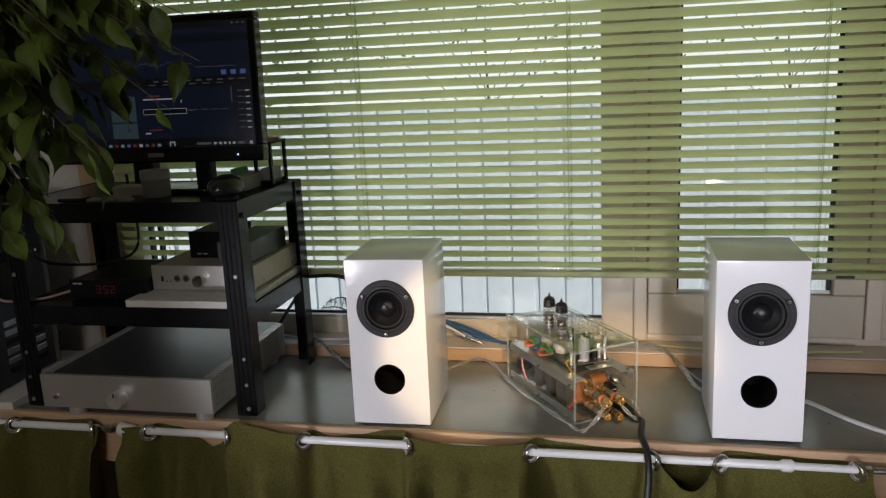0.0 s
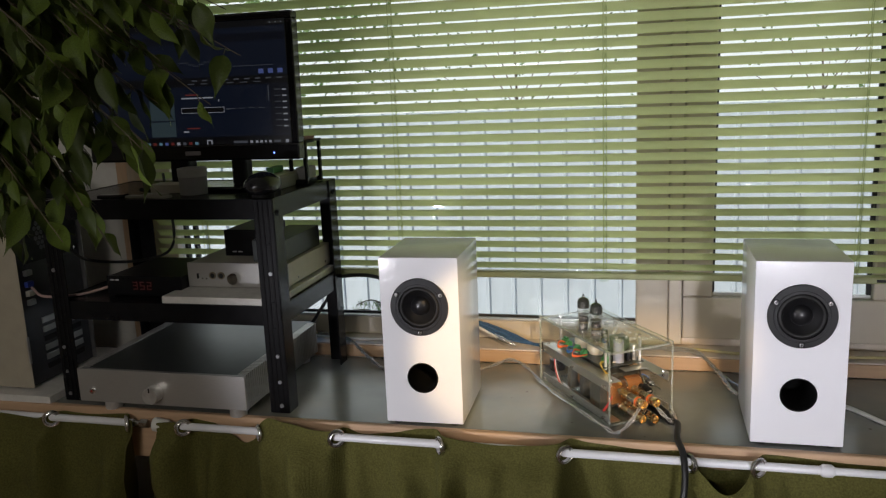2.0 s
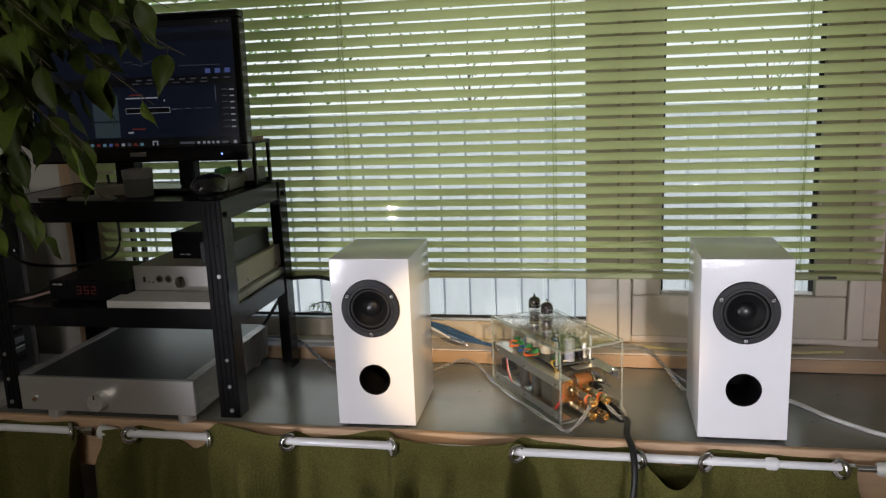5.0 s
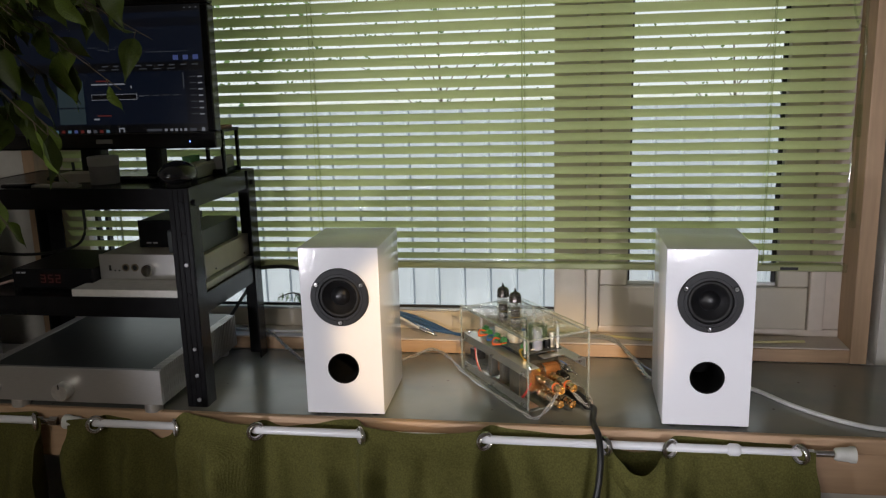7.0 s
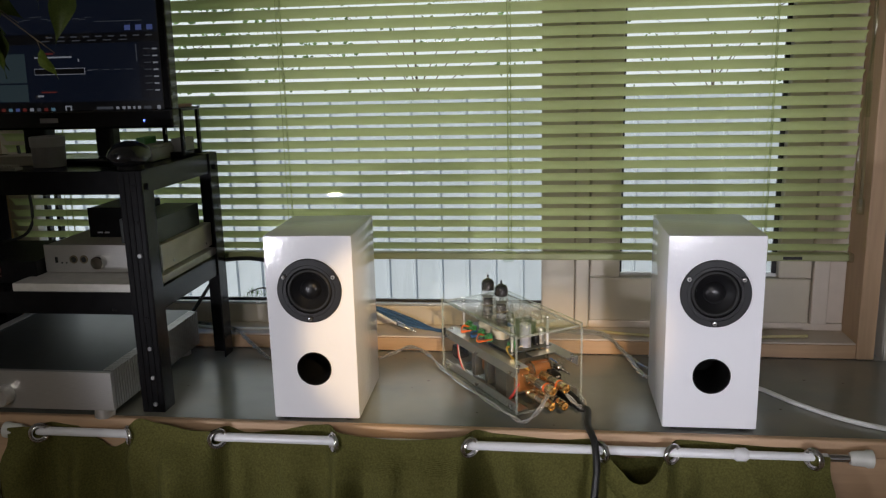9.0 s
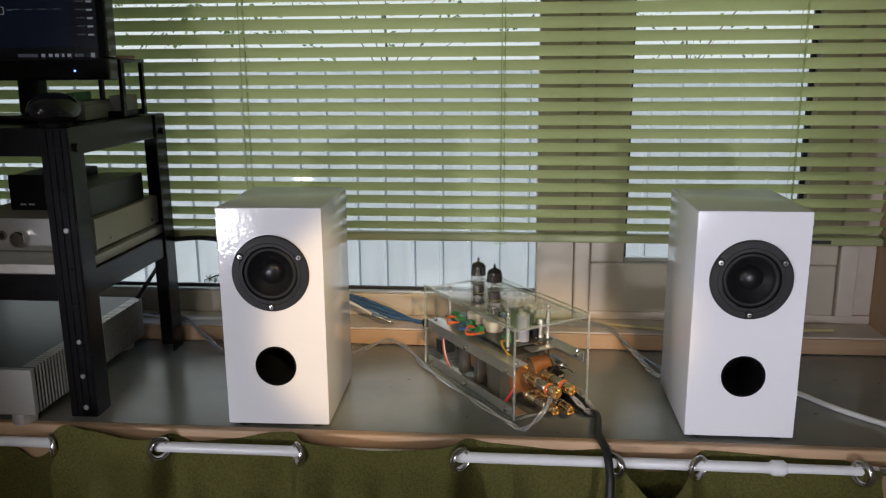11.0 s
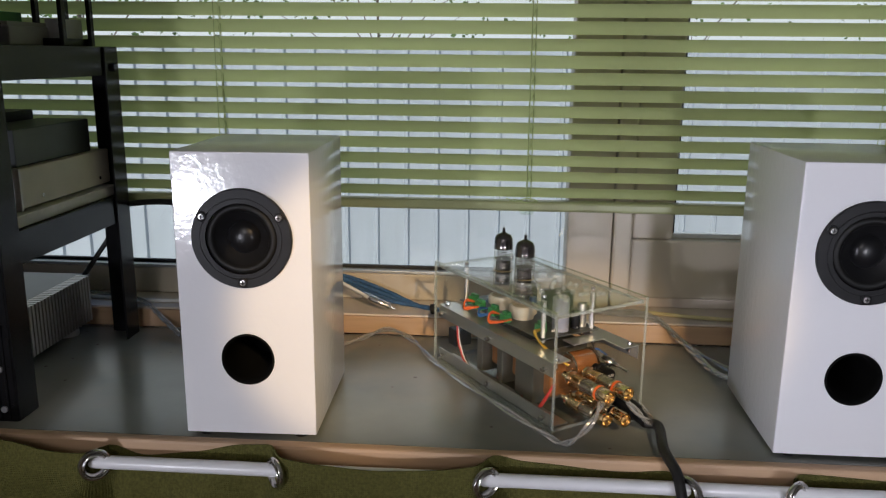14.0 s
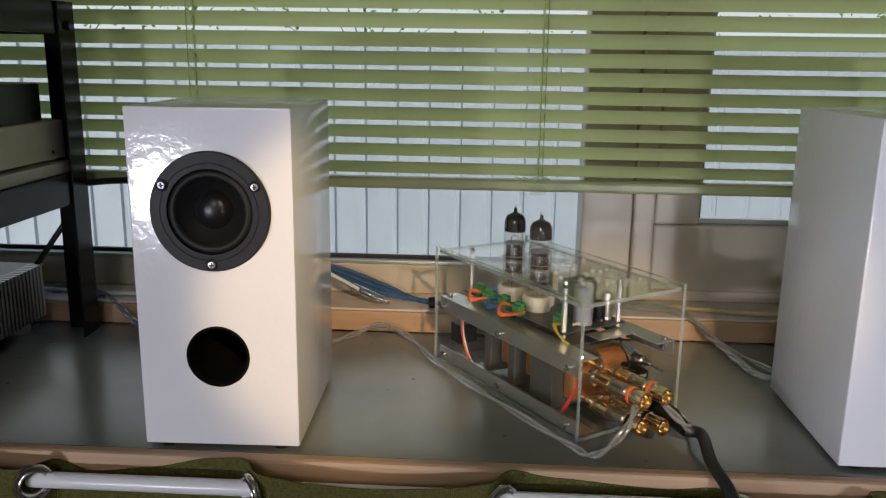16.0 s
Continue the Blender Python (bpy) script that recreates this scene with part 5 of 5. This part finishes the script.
def valve_tube(b, a, h):
    m = Matrix.Translation((b, a, 0))
    so = part("valve_socket", lathe([(0.0, 0.0933), (0.014, 0.0933), (0.014, 0.100), (0.0182, 0.1005), (0.0186, 0.1085), (0.0165, 0.1115), (0.0135, 0.1115), (0.0130, 0.108), (0.0, 0.108)], 36, m), CERA, valve, "cream ceramic valve socket", smooth=True)
    z0, z1 = 0.1085, 0.1125 + h
    g = part("glass_bulb", lathe([(0.0118, z0), (0.0125, z0 + 0.004), (0.0127, z1 - 0.016), (0.0122, z1 - 0.010), (0.0098, z1 - 0.005), (0.0050, z1 - 0.0025), (0.0024, z1 - 0.0012), (0.0020, z1 + 0.004), (0.0010, z1 + 0.0075), (0.0, z1 + 0.008)], 36, m), TUBEG, valve, "clear glass valve", smooth=True)
    g.visible_shadow = False
    part("getter", lathe([(0.0124, z1 - 0.0235), (0.0120, z1 - 0.0101), (0.0096, z1 - 0.0052), (0.0049, z1 - 0.0027), (0.0022, z1 - 0.0014), (0.0017, z1 + 0.004), (0.0, z1 + 0.0045)], 36, m), GETTER, g, "dark silvery getter", smooth=True)
    part("plate", lathe([(0.0, z0 + 0.022), (0.0084, z0 + 0.022), (0.0090, z0 + 0.024), (0.0090, z0 + 0.049), (0.0074, z0 + 0.051), (0.0, z0 + 0.051)], 10, m), PLATE, g, "grey metal plate", smooth=False)
    for zz in (z0 + 0.019, z0 + 0.0535):
        part("mica", cyl((b, a, zz), (b, a, zz + 0.0006), 0.0113, 24), mat("mica_disc", (0.16, 0.15, 0.13), 0.3) if "mica_disc" not in bpy.data.materials else bpy.data.materials["mica_disc"], g)
    for k in range(5):
        an = k * 1.256
        part("pin", cyl((b + 0.006 * math.cos(an), a + 0.006 * math.sin(an), z0), (b + 0.005 * math.cos(an), a + 0.005 * math.sin(an), z0 + 0.015), 0.0005, 6), STEEL, g)
    part("top_wire", tube([(b - 0.005, a, z0 + 0.0545), (b - 0.004, a, z0 + 0.061), (b + 0.004, a, z0 + 0.061), (b + 0.005, a, z0 + 0.0545)], 0.0005, 6, 4), STEEL, g)
    for k in range(4):
        an = k * 1.571 + 0.6
        part("support_rod", cyl((b + 0.0097 * math.cos(an), a + 0.0097 * math.sin(an), z0 + 0.016), (b + 0.0097 * math.cos(an), a + 0.0097 * math.sin(an), z0 + 0.0545), 0.0006, 6), STEEL, g)
    part("printed_ring", lathe([(0.01285, z0 + 0.038), (0.01285, z0 + 0.0390)], 36, m), mat("yellow_print", (0.30, 0.22, 0.07), 0.5) if "yellow_print" not in bpy.data.materials else bpy.data.materials["yellow_print"], g)
    part("hole_ring", lathe([(0.0165, CH - 0.0081), (0.0170, CH - 0.0082), (0.0170, CH - 0.0038), (0.0165, CH - 0.0039)], 36, m), ACRE, valve, smooth=True)


valve_tube(0.060, 0.192, 0.087)
valve_tube(0.060, 0.143, 0.087)
for b, a in ((0.036, 0.226), (0.030, 0.200), (0.032, 0.170), (0.030, 0.140), (0.046, 0.086)):
    t = vb("terminal_block", b - 0.005, b + 0.005, a - 0.0065, a + 0.0065, 0.0932, 0.1035, GRN, 0.0006, label="green screw terminal")
    vb("terminal_head", b - 0.001, b + 0.005, a - 0.0060, a + 0.0060, 0.1036, 0.107, GRN, 0.0006, parent=t)


def wire(name, pts, r, material):
    return part(name, tube(pts, r, 7, 7), material, valve, smooth=True)


for k in range(3):
    o = 0.0016 * k
    wire("orange_wire", [(0.034, 0.219 - o, 0.098), (0.018, 0.219 - o, 0.101 + o), (0.010, 0.208, 0.094 + o), (0.018, 0.197 + o, 0.098), (0.034, 0.195 + o, 0.098)], 0.0013, ORG)
    wire("orange_wire", [(0.033, 0.160 - o, 0.098), (0.018, 0.158 - o, 0.101 + o), (0.008, 0.145, 0.094 + o), (0.016, 0.132 + o, 0.097), (0.033, 0.131 + o, 0.098)], 0.0013, ORG)
    wire("blue_wire", [(0.033, 0.188 - o, 0.098), (0.020, 0.186 - o, 0.100), (0.013, 0.176, 0.093 + o), (0.020, 0.166 + o, 0.097), (0.033, 0.166 + o, 0.098)], 0.0013, BLUW)
    wire("yellow_wire", [(0.042, 0.082 - o, 0.0985), (0.030, 0.078 - o, 0.098), (0.026, 0.058, 0.090), (0.034 + o, 0.042, 0.078), (0.05, 0.034, 0.066)], 0.0013, YELW)
    wire("red_wire", [(0.014 + o, 0.232, 0.084), (0.010 + o, 0.226, 0.072), (0.0085 + o, 0.220, 0.045), (0.010 + o, 0.205, 0.020), (0.013 + o, 0.180, 0.0105)], 0.0013, (REDW, WHTW, CBLK)[k])
for k in range(2):
    wire("red_wire", [(0.016 + k * 0.003, 0.180, 0.0102), (0.012 + k * 0.003, 0.130, 0.0102), (0.015, 0.08, 0.0102), (0.012 + k * 0.004, 0.045, 0.014), (0.030, 0.035, 0.045)], 0.0013, REDW)
# transformers and choke below the board
for a0, a1, b0, b1, z1 in ((0.186, 0.199, 0.026, 0.106, 0.070), (0.138, 0.151, 0.026, 0.106, 0.074), (0.066, 0.104, 0.022, 0.106, 0.076)):
    c = vb("transformer_core", b0, b1, a0, a1, 0.0088, z1, LAMI, 0.001, label="grey steel transformer core")
    vb("winding", b0 + 0.014, b1 - 0.014, a0 - 0.017, a0 - 0.0003, 0.020, z1 - 0.010, COPPER, 0.004, parent=c, label="amber copper winding")
    vb("winding", b0 + 0.014, b1 - 0.014, a1 + 0.0003, a1 + 0.017, 0.020, z1 - 0.010, COPPER, 0.004, parent=c)
    for zz in (0.0135, z1 - 0.006):
        part("core_bolt", cyl((b0 - 0.002, (a0 + a1) / 2, zz), (b0 + 0.001, (a0 + a1) / 2, zz), 0.0018, 10), STEEL, c)
part("coil", cyl((0.062, 0.048, 0.058), (0.096, 0.048, 0.058), 0.0165, 32, bevel=0.003), COPPER, valve, "wound copper coil", smooth=True)
for b in (0.059, 0.0965):
    part("coil_end", cyl((b, 0.048, 0.058), (b + 0.0025, 0.048, 0.058), 0.0178, 32), BARR, valve, smooth=True)
vb("mains_inlet", 0.014, 0.040, 0.236, 0.256, 0.030, 0.054, BLACKP, 0.001)
vb("bent_bracket", 0.062, 0.112, 0.040, 0.062, 0.0866, 0.0881, ALUM, 0.0003)
# parts on the board
hs = vb("heat_sink", 0.078, 0.108, 0.100, 0.105, 0.0932, 0.134, SINK)
for k in range(7):
    vb("fin", 0.078 + k * 0.0046, 0.0796 + k * 0.0046, 0.1052, 0.122, 0.0932, 0.134, SINK, parent=hs)
for b, a, r, h, mm in ((0.072, 0.080, 0.0105, 0.043, GREYC), (0.106, 0.080, 0.0060, 0.030, ALUM), (0.094, 0.078, 0.0060, 0.022, BLACKP), (0.104, 0.150, 0.0080, 0.030, GREYC), (0.104, 0.185, 0.0080, 0.030, BLACKP), (0.088, 0.160, 0.005, 0.02, BLUW)):
    c = part("capacitor", lathe([(0.0, 0.0932), (r, 0.0932), (r, 0.0945 + h * 0.04), (r * 0.94, 0.0945 + h * 0.06), (r, 0.0945 + h * 0.09), (r, 0.0925 + h), (r * 0.93, 0.0932 + h), (0.0, 0.0930 + h)], 28, Matrix.Translation((b, a, 0))), mm, valve, smooth=True)
rng = random.Random(21)
for k in range(26):
    b, a = rng.uniform(0.045, 0.122), rng.uniform(0.070, 0.230)
    if min((b - 0.060) ** 2 + (a - q) ** 2 for q in (0.143, 0.192)) < 0.021 ** 2:
        continue
    d = rng.choice(((0.004, 0), (0, 0.004)))
    part("resistor", cyl((b - d[0], a - d[1], 0.0955), (b + d[0], a + d[1], 0.0955), 0.0013, 8), rng.choice((CERA, BLUW, BLACKP, ALUM)), board)
for k in range(52):  # drilled vent holes in the top sheet
    b, a = 0.050 + rng.uniform(0, 0.082), 0.050 + rng.uniform(0, 0.185)
    if min((b - 0.060) ** 2 + (a - q) ** 2 for q in (0.143, 0.192)) < 0.022 ** 2:
        continue
    part("vent_hole", lathe([(0.0029, CH - 0.0082), (0.0034, CH - 0.0083), (0.0034, CH - 0.0036), (0.0029, CH - 0.0037)], 12, Matrix.Translation((b, a, 0))), ACRE, valve, smooth=True)


def terminal(b, z, plug, red):
    """A clear-sleeved gold binding post and the plug pushed into it, pointing towards -y."""
    m = Matrix.Translation((b, 0.022, z)) @ FRONT @ Matrix.Diagonal((1.22, 1.22, 1.15, 1))
    t = part("binding_post", lathe([(0.0, -0.010), (0.0035, -0.010), (0.0035, 0.0), (0.0075, 0.0), (0.0075, 0.003), (0.0055, 0.004), (0.0055, 0.009), (0.0066, 0.010), (0.0066, 0.020), (0.0050, 0.021), (0.0, 0.021)], 24, m), GOLD, valve, "gold binding post", smooth=True)
    sl = part("sleeve", lathe([(0.0082, 0.004), (0.0088, 0.006), (0.0088, 0.018), (0.0082, 0.020)], 24, m), REDS if red else ACR, t, smooth=True)
    sl.visible_shadow = False
    p = part("plug", lathe([(0.0, 0.021), (0.0062, 0.021), (0.0068, 0.023), (0.0068, 0.040), (0.0060, 0.041)], 24, m), BARR, t, "dark plug barrel", smooth=True)
    part("plug_tail", lathe([(0.0060, 0.041), (0.0072, 0.042), (0.0072, 0.047), (0.0065, 0.048), (0.0072, 0.049), (0.0070, plug), (0.0058, plug), (0.0045, plug - 0.006), (0.0, plug - 0.006)], 24, m), GOLD, t, "gold plug tail", smooth=True)
    part("colour_ring", lathe([(0.0073, 0.0435), (0.0075, 0.0440), (0.0075, 0.0465), (0.0073, 0.047)], 24, m), ORG if red else BLACKP, t, smooth=True)


terminal(0.044, 0.056, 0.060, True)
terminal(0.070, 0.056, 0.062, True)
terminal(0.044, 0.028, 0.058, False)
terminal(0.066, 0.026, 0.064, False)
mf = Matrix.Translation((0.090, 0.022, 0.056)) @ FRONT
fu = part("fuse_holder", lathe([(0.0, -0.02), (0.006, -0.02), (0.006, 0.0), (0.0095, 0.0), (0.0095, 0.003), (0.0078, 0.004), (0.0078, 0.017), (0.0070, 0.019), (0.0, 0.019)], 28, mf), BLACKP, valve, "black fuse holder", smooth=True)
cu = bpy.data.curves.new("fuse_text", "FONT")
cu.body, cu.size, cu.align_x, cu.align_y, cu.extrude = "FUSE", 0.0042, "CENTER", "CENTER", 0.0001
tx = new("fuse_text", cu)
tx.parent = fu
tx.matrix_basis = pose(0.090, 0.0028, 0.056, 90, 0, 0)
cu.materials.append(WHTW)
mt = Matrix.Translation((0.108, 0.022, 0.062)) @ FRONT
to = part("toggle_switch", lathe([(0.0, -0.014), (0.006, -0.014), (0.006, 0.0), (0.0045, 0.001), (0.0030, 0.003), (0.0030, 0.011), (0.0, 0.011)], 20, mt), STEEL, valve, smooth=True)
part("lever", cyl((0.108, 0.012, 0.062), (0.1085, -0.006, 0.0605), 0.0012, 10, r2=0.0019), STEEL, to, smooth=True)
wire("blue_wire", [(0.100, 0.040, 0.060), (0.106, 0.05, 0.072), (0.114, 0.038, 0.066)], 0.0012, BLUW)
wire("black_wire", [(0.090, 0.075, 0.090), (0.100, 0.052, 0.082), (0.096, 0.042, 0.066)], 0.0013, CBLK)
for b in (0.03, CB - 0.03):
    for a in (0.03, CA - 0.03):
        part("foot", cyl((b, a, -0.0004), (b, a, 0.0019), 0.006, 14), CLEARP, valve)

# ---- cables on the bench and the sill ----
VM = pose(0.077, 0.050, Z, 0, 0, 34.5)


def at_valve(b, a, z):
    return VM @ Vector((b, a, z))


lead = thing("mains_lead", pose(0, 0, 0), "thick black mains lead running over the bench edge", "cable")
pl = bmesh.new()
e0, e1 = at_valve(0.100, 0.021, 0.026), at_valve(0.100, -0.034, 0.020)
cyl(e0, e1, 0.0135, 20, r2=0.0105, bm=pl, bevel=0.003)
part("plug", pl, RUBBER, lead, smooth=True)
e2 = at_valve(0.098, -0.052, 0.0155)
part("strain_relief", cyl(e1, e2, 0.0085, 16, r2=0.0065), RUBBER, lead, smooth=True)
part("sheath", tube([e2, e2 + Vector((0.012, -0.010, 0.001)), (0.197, 0.004, 0.7615), (0.206, -0.032, 0.748), (0.208, -0.060, 0.705), (0.196, -0.082, 0.63), (0.168, -0.092, 0.51), (0.155, -0.094, 0.25), (0.20, -0.09, 0.006)], 0.0058, 14, 10), CBLK, lead, smooth=True)


def twisted(name, pts, r, turns, material, label, strands=2):
    c = thing(name, pose(0, 0, 0), label, "cable")
    path = smooth_path(pts, 14)
    for s in range(strands):
        out = []
        for i, q in enumerate(path):
            an = 2 * math.pi * (turns * i / len(path) + s / strands)
            d = (path[min(i + 1, len(path) - 1)] - path[max(i - 1, 0)]).normalized()
            sx = d.cross(Vector((0, 0, 1))).normalized()
            sz = sx.cross(d)
            out.append(q + r * 1.02 * (math.cos(an) * sx + math.sin(an) * sz))
        st = part("strand", tube(out, r, 6, 2), material, c, smooth=True)
    return c


zb = Z + 0.0042
twisted("clear_speaker_cable", [at_valve(0.044, -0.036, 0.050), at_valve(0.020, -0.045, 0.030), at_valve(0.0, -0.030, 0.0045), at_valve(-0.008, 0.0, 0.0045), at_valve(-0.010, 0.12, 0.0045), at_valve(-0.008, 0.25, 0.0045),
        (-0.115, 0.33, zb + 0.006), (-0.155, 0.352, zb + 0.014), (-0.195, 0.33, zb + 0.004), (-0.225, 0.25, zb + 0.02), (-0.235, 0.213, 0.80)], 0.0021, 6, CCLR, "clear twisted loudspeaker cable on the bench")
twisted("clear_speaker_cable", [at_valve(0.070, -0.038, 0.050), at_valve(0.085, -0.062, 0.028), at_valve(0.118, -0.040, 0.010), at_valve(0.146, 0.02, 0.0045), at_valve(0.147, 0.12, 0.0045), at_valve(0.147, 0.22, 0.0045), (0.085, 0.345, zb + 0.006),
        (0.092, 0.372, 0.782), (0.115, 0.398, 0.7885), (0.19, 0.402, 0.7885), (0.255, 0.380, 0.786), (0.30, 0.33, 0.760), (0.345, 0.25, zb)], 0.0020, 7, CCLR, "clear twisted loudspeaker cable behind the amplifier")
twisted("clear_speaker_cable", [(0.10, 0.42, 0.7885), (0.17, 0.415, 0.7885), (0.245, 0.398, 0.7885), (0.285, 0.352, 0.766), (0.312, 0.26, zb), (0.33, 0.235, zb)], 0.0027, 6, CCLR, "clear twisted cable from the sill to the loudspeaker", 3)
cable("cream_cable", [[(0.16, 0.425, 0.7872), (0.24, 0.418, 0.7872), (0.32, 0.400, 0.7872), (0.41, 0.390, 0.7872), (0.52, 0.395, 0.7872), (0.66, 0.41, 0.7872)]], 0.0032, CYEL, "cream coloured cable lying on the sill")
cable("white_cable", [[(0.42, 0.226, 0.80), (0.47, 0.240, 0.757), (0.520, 0.195, 0.7545), (0.572, 0.122, 0.7545), (0.640, 0.060, 0.7545), (0.715, 0.030, 0.7545), (0.85, 0.022, 0.7545), (1.2, 0.08, 0.7545)]], 0.0042, CWHT, "white round cable curving across the bench")
twisted("clear_left_cable", [(-0.75, 0.44, 0.789), (-0.65, 0.425, 0.789), (-0.56, 0.392, 0.789), (-0.505, 0.352, 0.770), (-0.45, 0.305, zb), (-0.38, 0.25, zb), (-0.32, 0.213, 0.79)], 0.0022, 6, CCLR, "clear twisted cable from the sill behind the loudspeaker", 3)
cable("white_lead", [[(-0.80, 0.425, 0.7872), (-0.66, 0.412, 0.7872), (-0.55, 0.400, 0.7872), (-0.44, 0.41, 0.7872), (-0.36, 0.425, 0.7872)]], 0.003, CWHT, "white lead lying on the window sill")
blue = cable("blue_braided_cable", [[(-0.36, 0.445, 0.848 + 0.004 * k), (-0.235, 0.438 - 0.006 * k, 0.826 - 0.004 * k), (-0.165, 0.425 - 0.008 * k, 0.806 - 0.004 * k), (-0.112, 0.402, 0.791), (-0.070, 0.385, 0.790), (-0.035, 0.366, 0.782), (0.0, 0.352, 0.772), (0.02, 0.33, 0.767 + 0.001 * k)] for k in range(3)], 0.0034, CBLU, "blue braided signal cables lying on the sill")
part("tie", lathe([(0.007, -0.005), (0.0085, -0.004), (0.0085, 0.004), (0.007, 0.005)], 16, Matrix.Translation((-0.088, 0.392, 0.7895)) @ Matrix.Rotation(radians(80), 4, "Y")), RUBBER, blue, "black cable tie", smooth=True)
for k, (p0, d) in enumerate((((-0.203, 0.402, 0.808), Vector((0.90, -0.12, -0.34)).normalized()), ((-0.190, 0.390, 0.806), Vector((0.92, -0.06, -0.36)).normalized()))):
    rc = thing("signal_plug", pose(0, 0, 0), "silver signal plug lying on the sill", "plug", "signal plugs")
    m = Matrix.Translation(p0) @ d.to_track_quat("Z", "Y").to_matrix().to_4x4()
    part("barrel", lathe([(0.0, 0.0), (0.0035, 0.0), (0.0055, 0.004), (0.0058, 0.026), (0.0050, 0.028), (0.0050, 0.036), (0.0043, 0.036), (0.0, 0.034)], 22, m), CHROME, rc, smooth=True)
    part("pin", lathe([(0.0016, 0.034), (0.0016, 0.045), (0.0, 0.0465)], 12, m), CHROME, rc, smooth=True)
    part("lead", tube([Vector(p0), Vector(p0) - d * 0.03 + Vector((0, 0.002, 0.003)), Vector(p0) - d * 0.09 + Vector((0, 0.004, 0.006))], 0.0026, 8), (CYEL, CWHT)[k], rc, smooth=True)
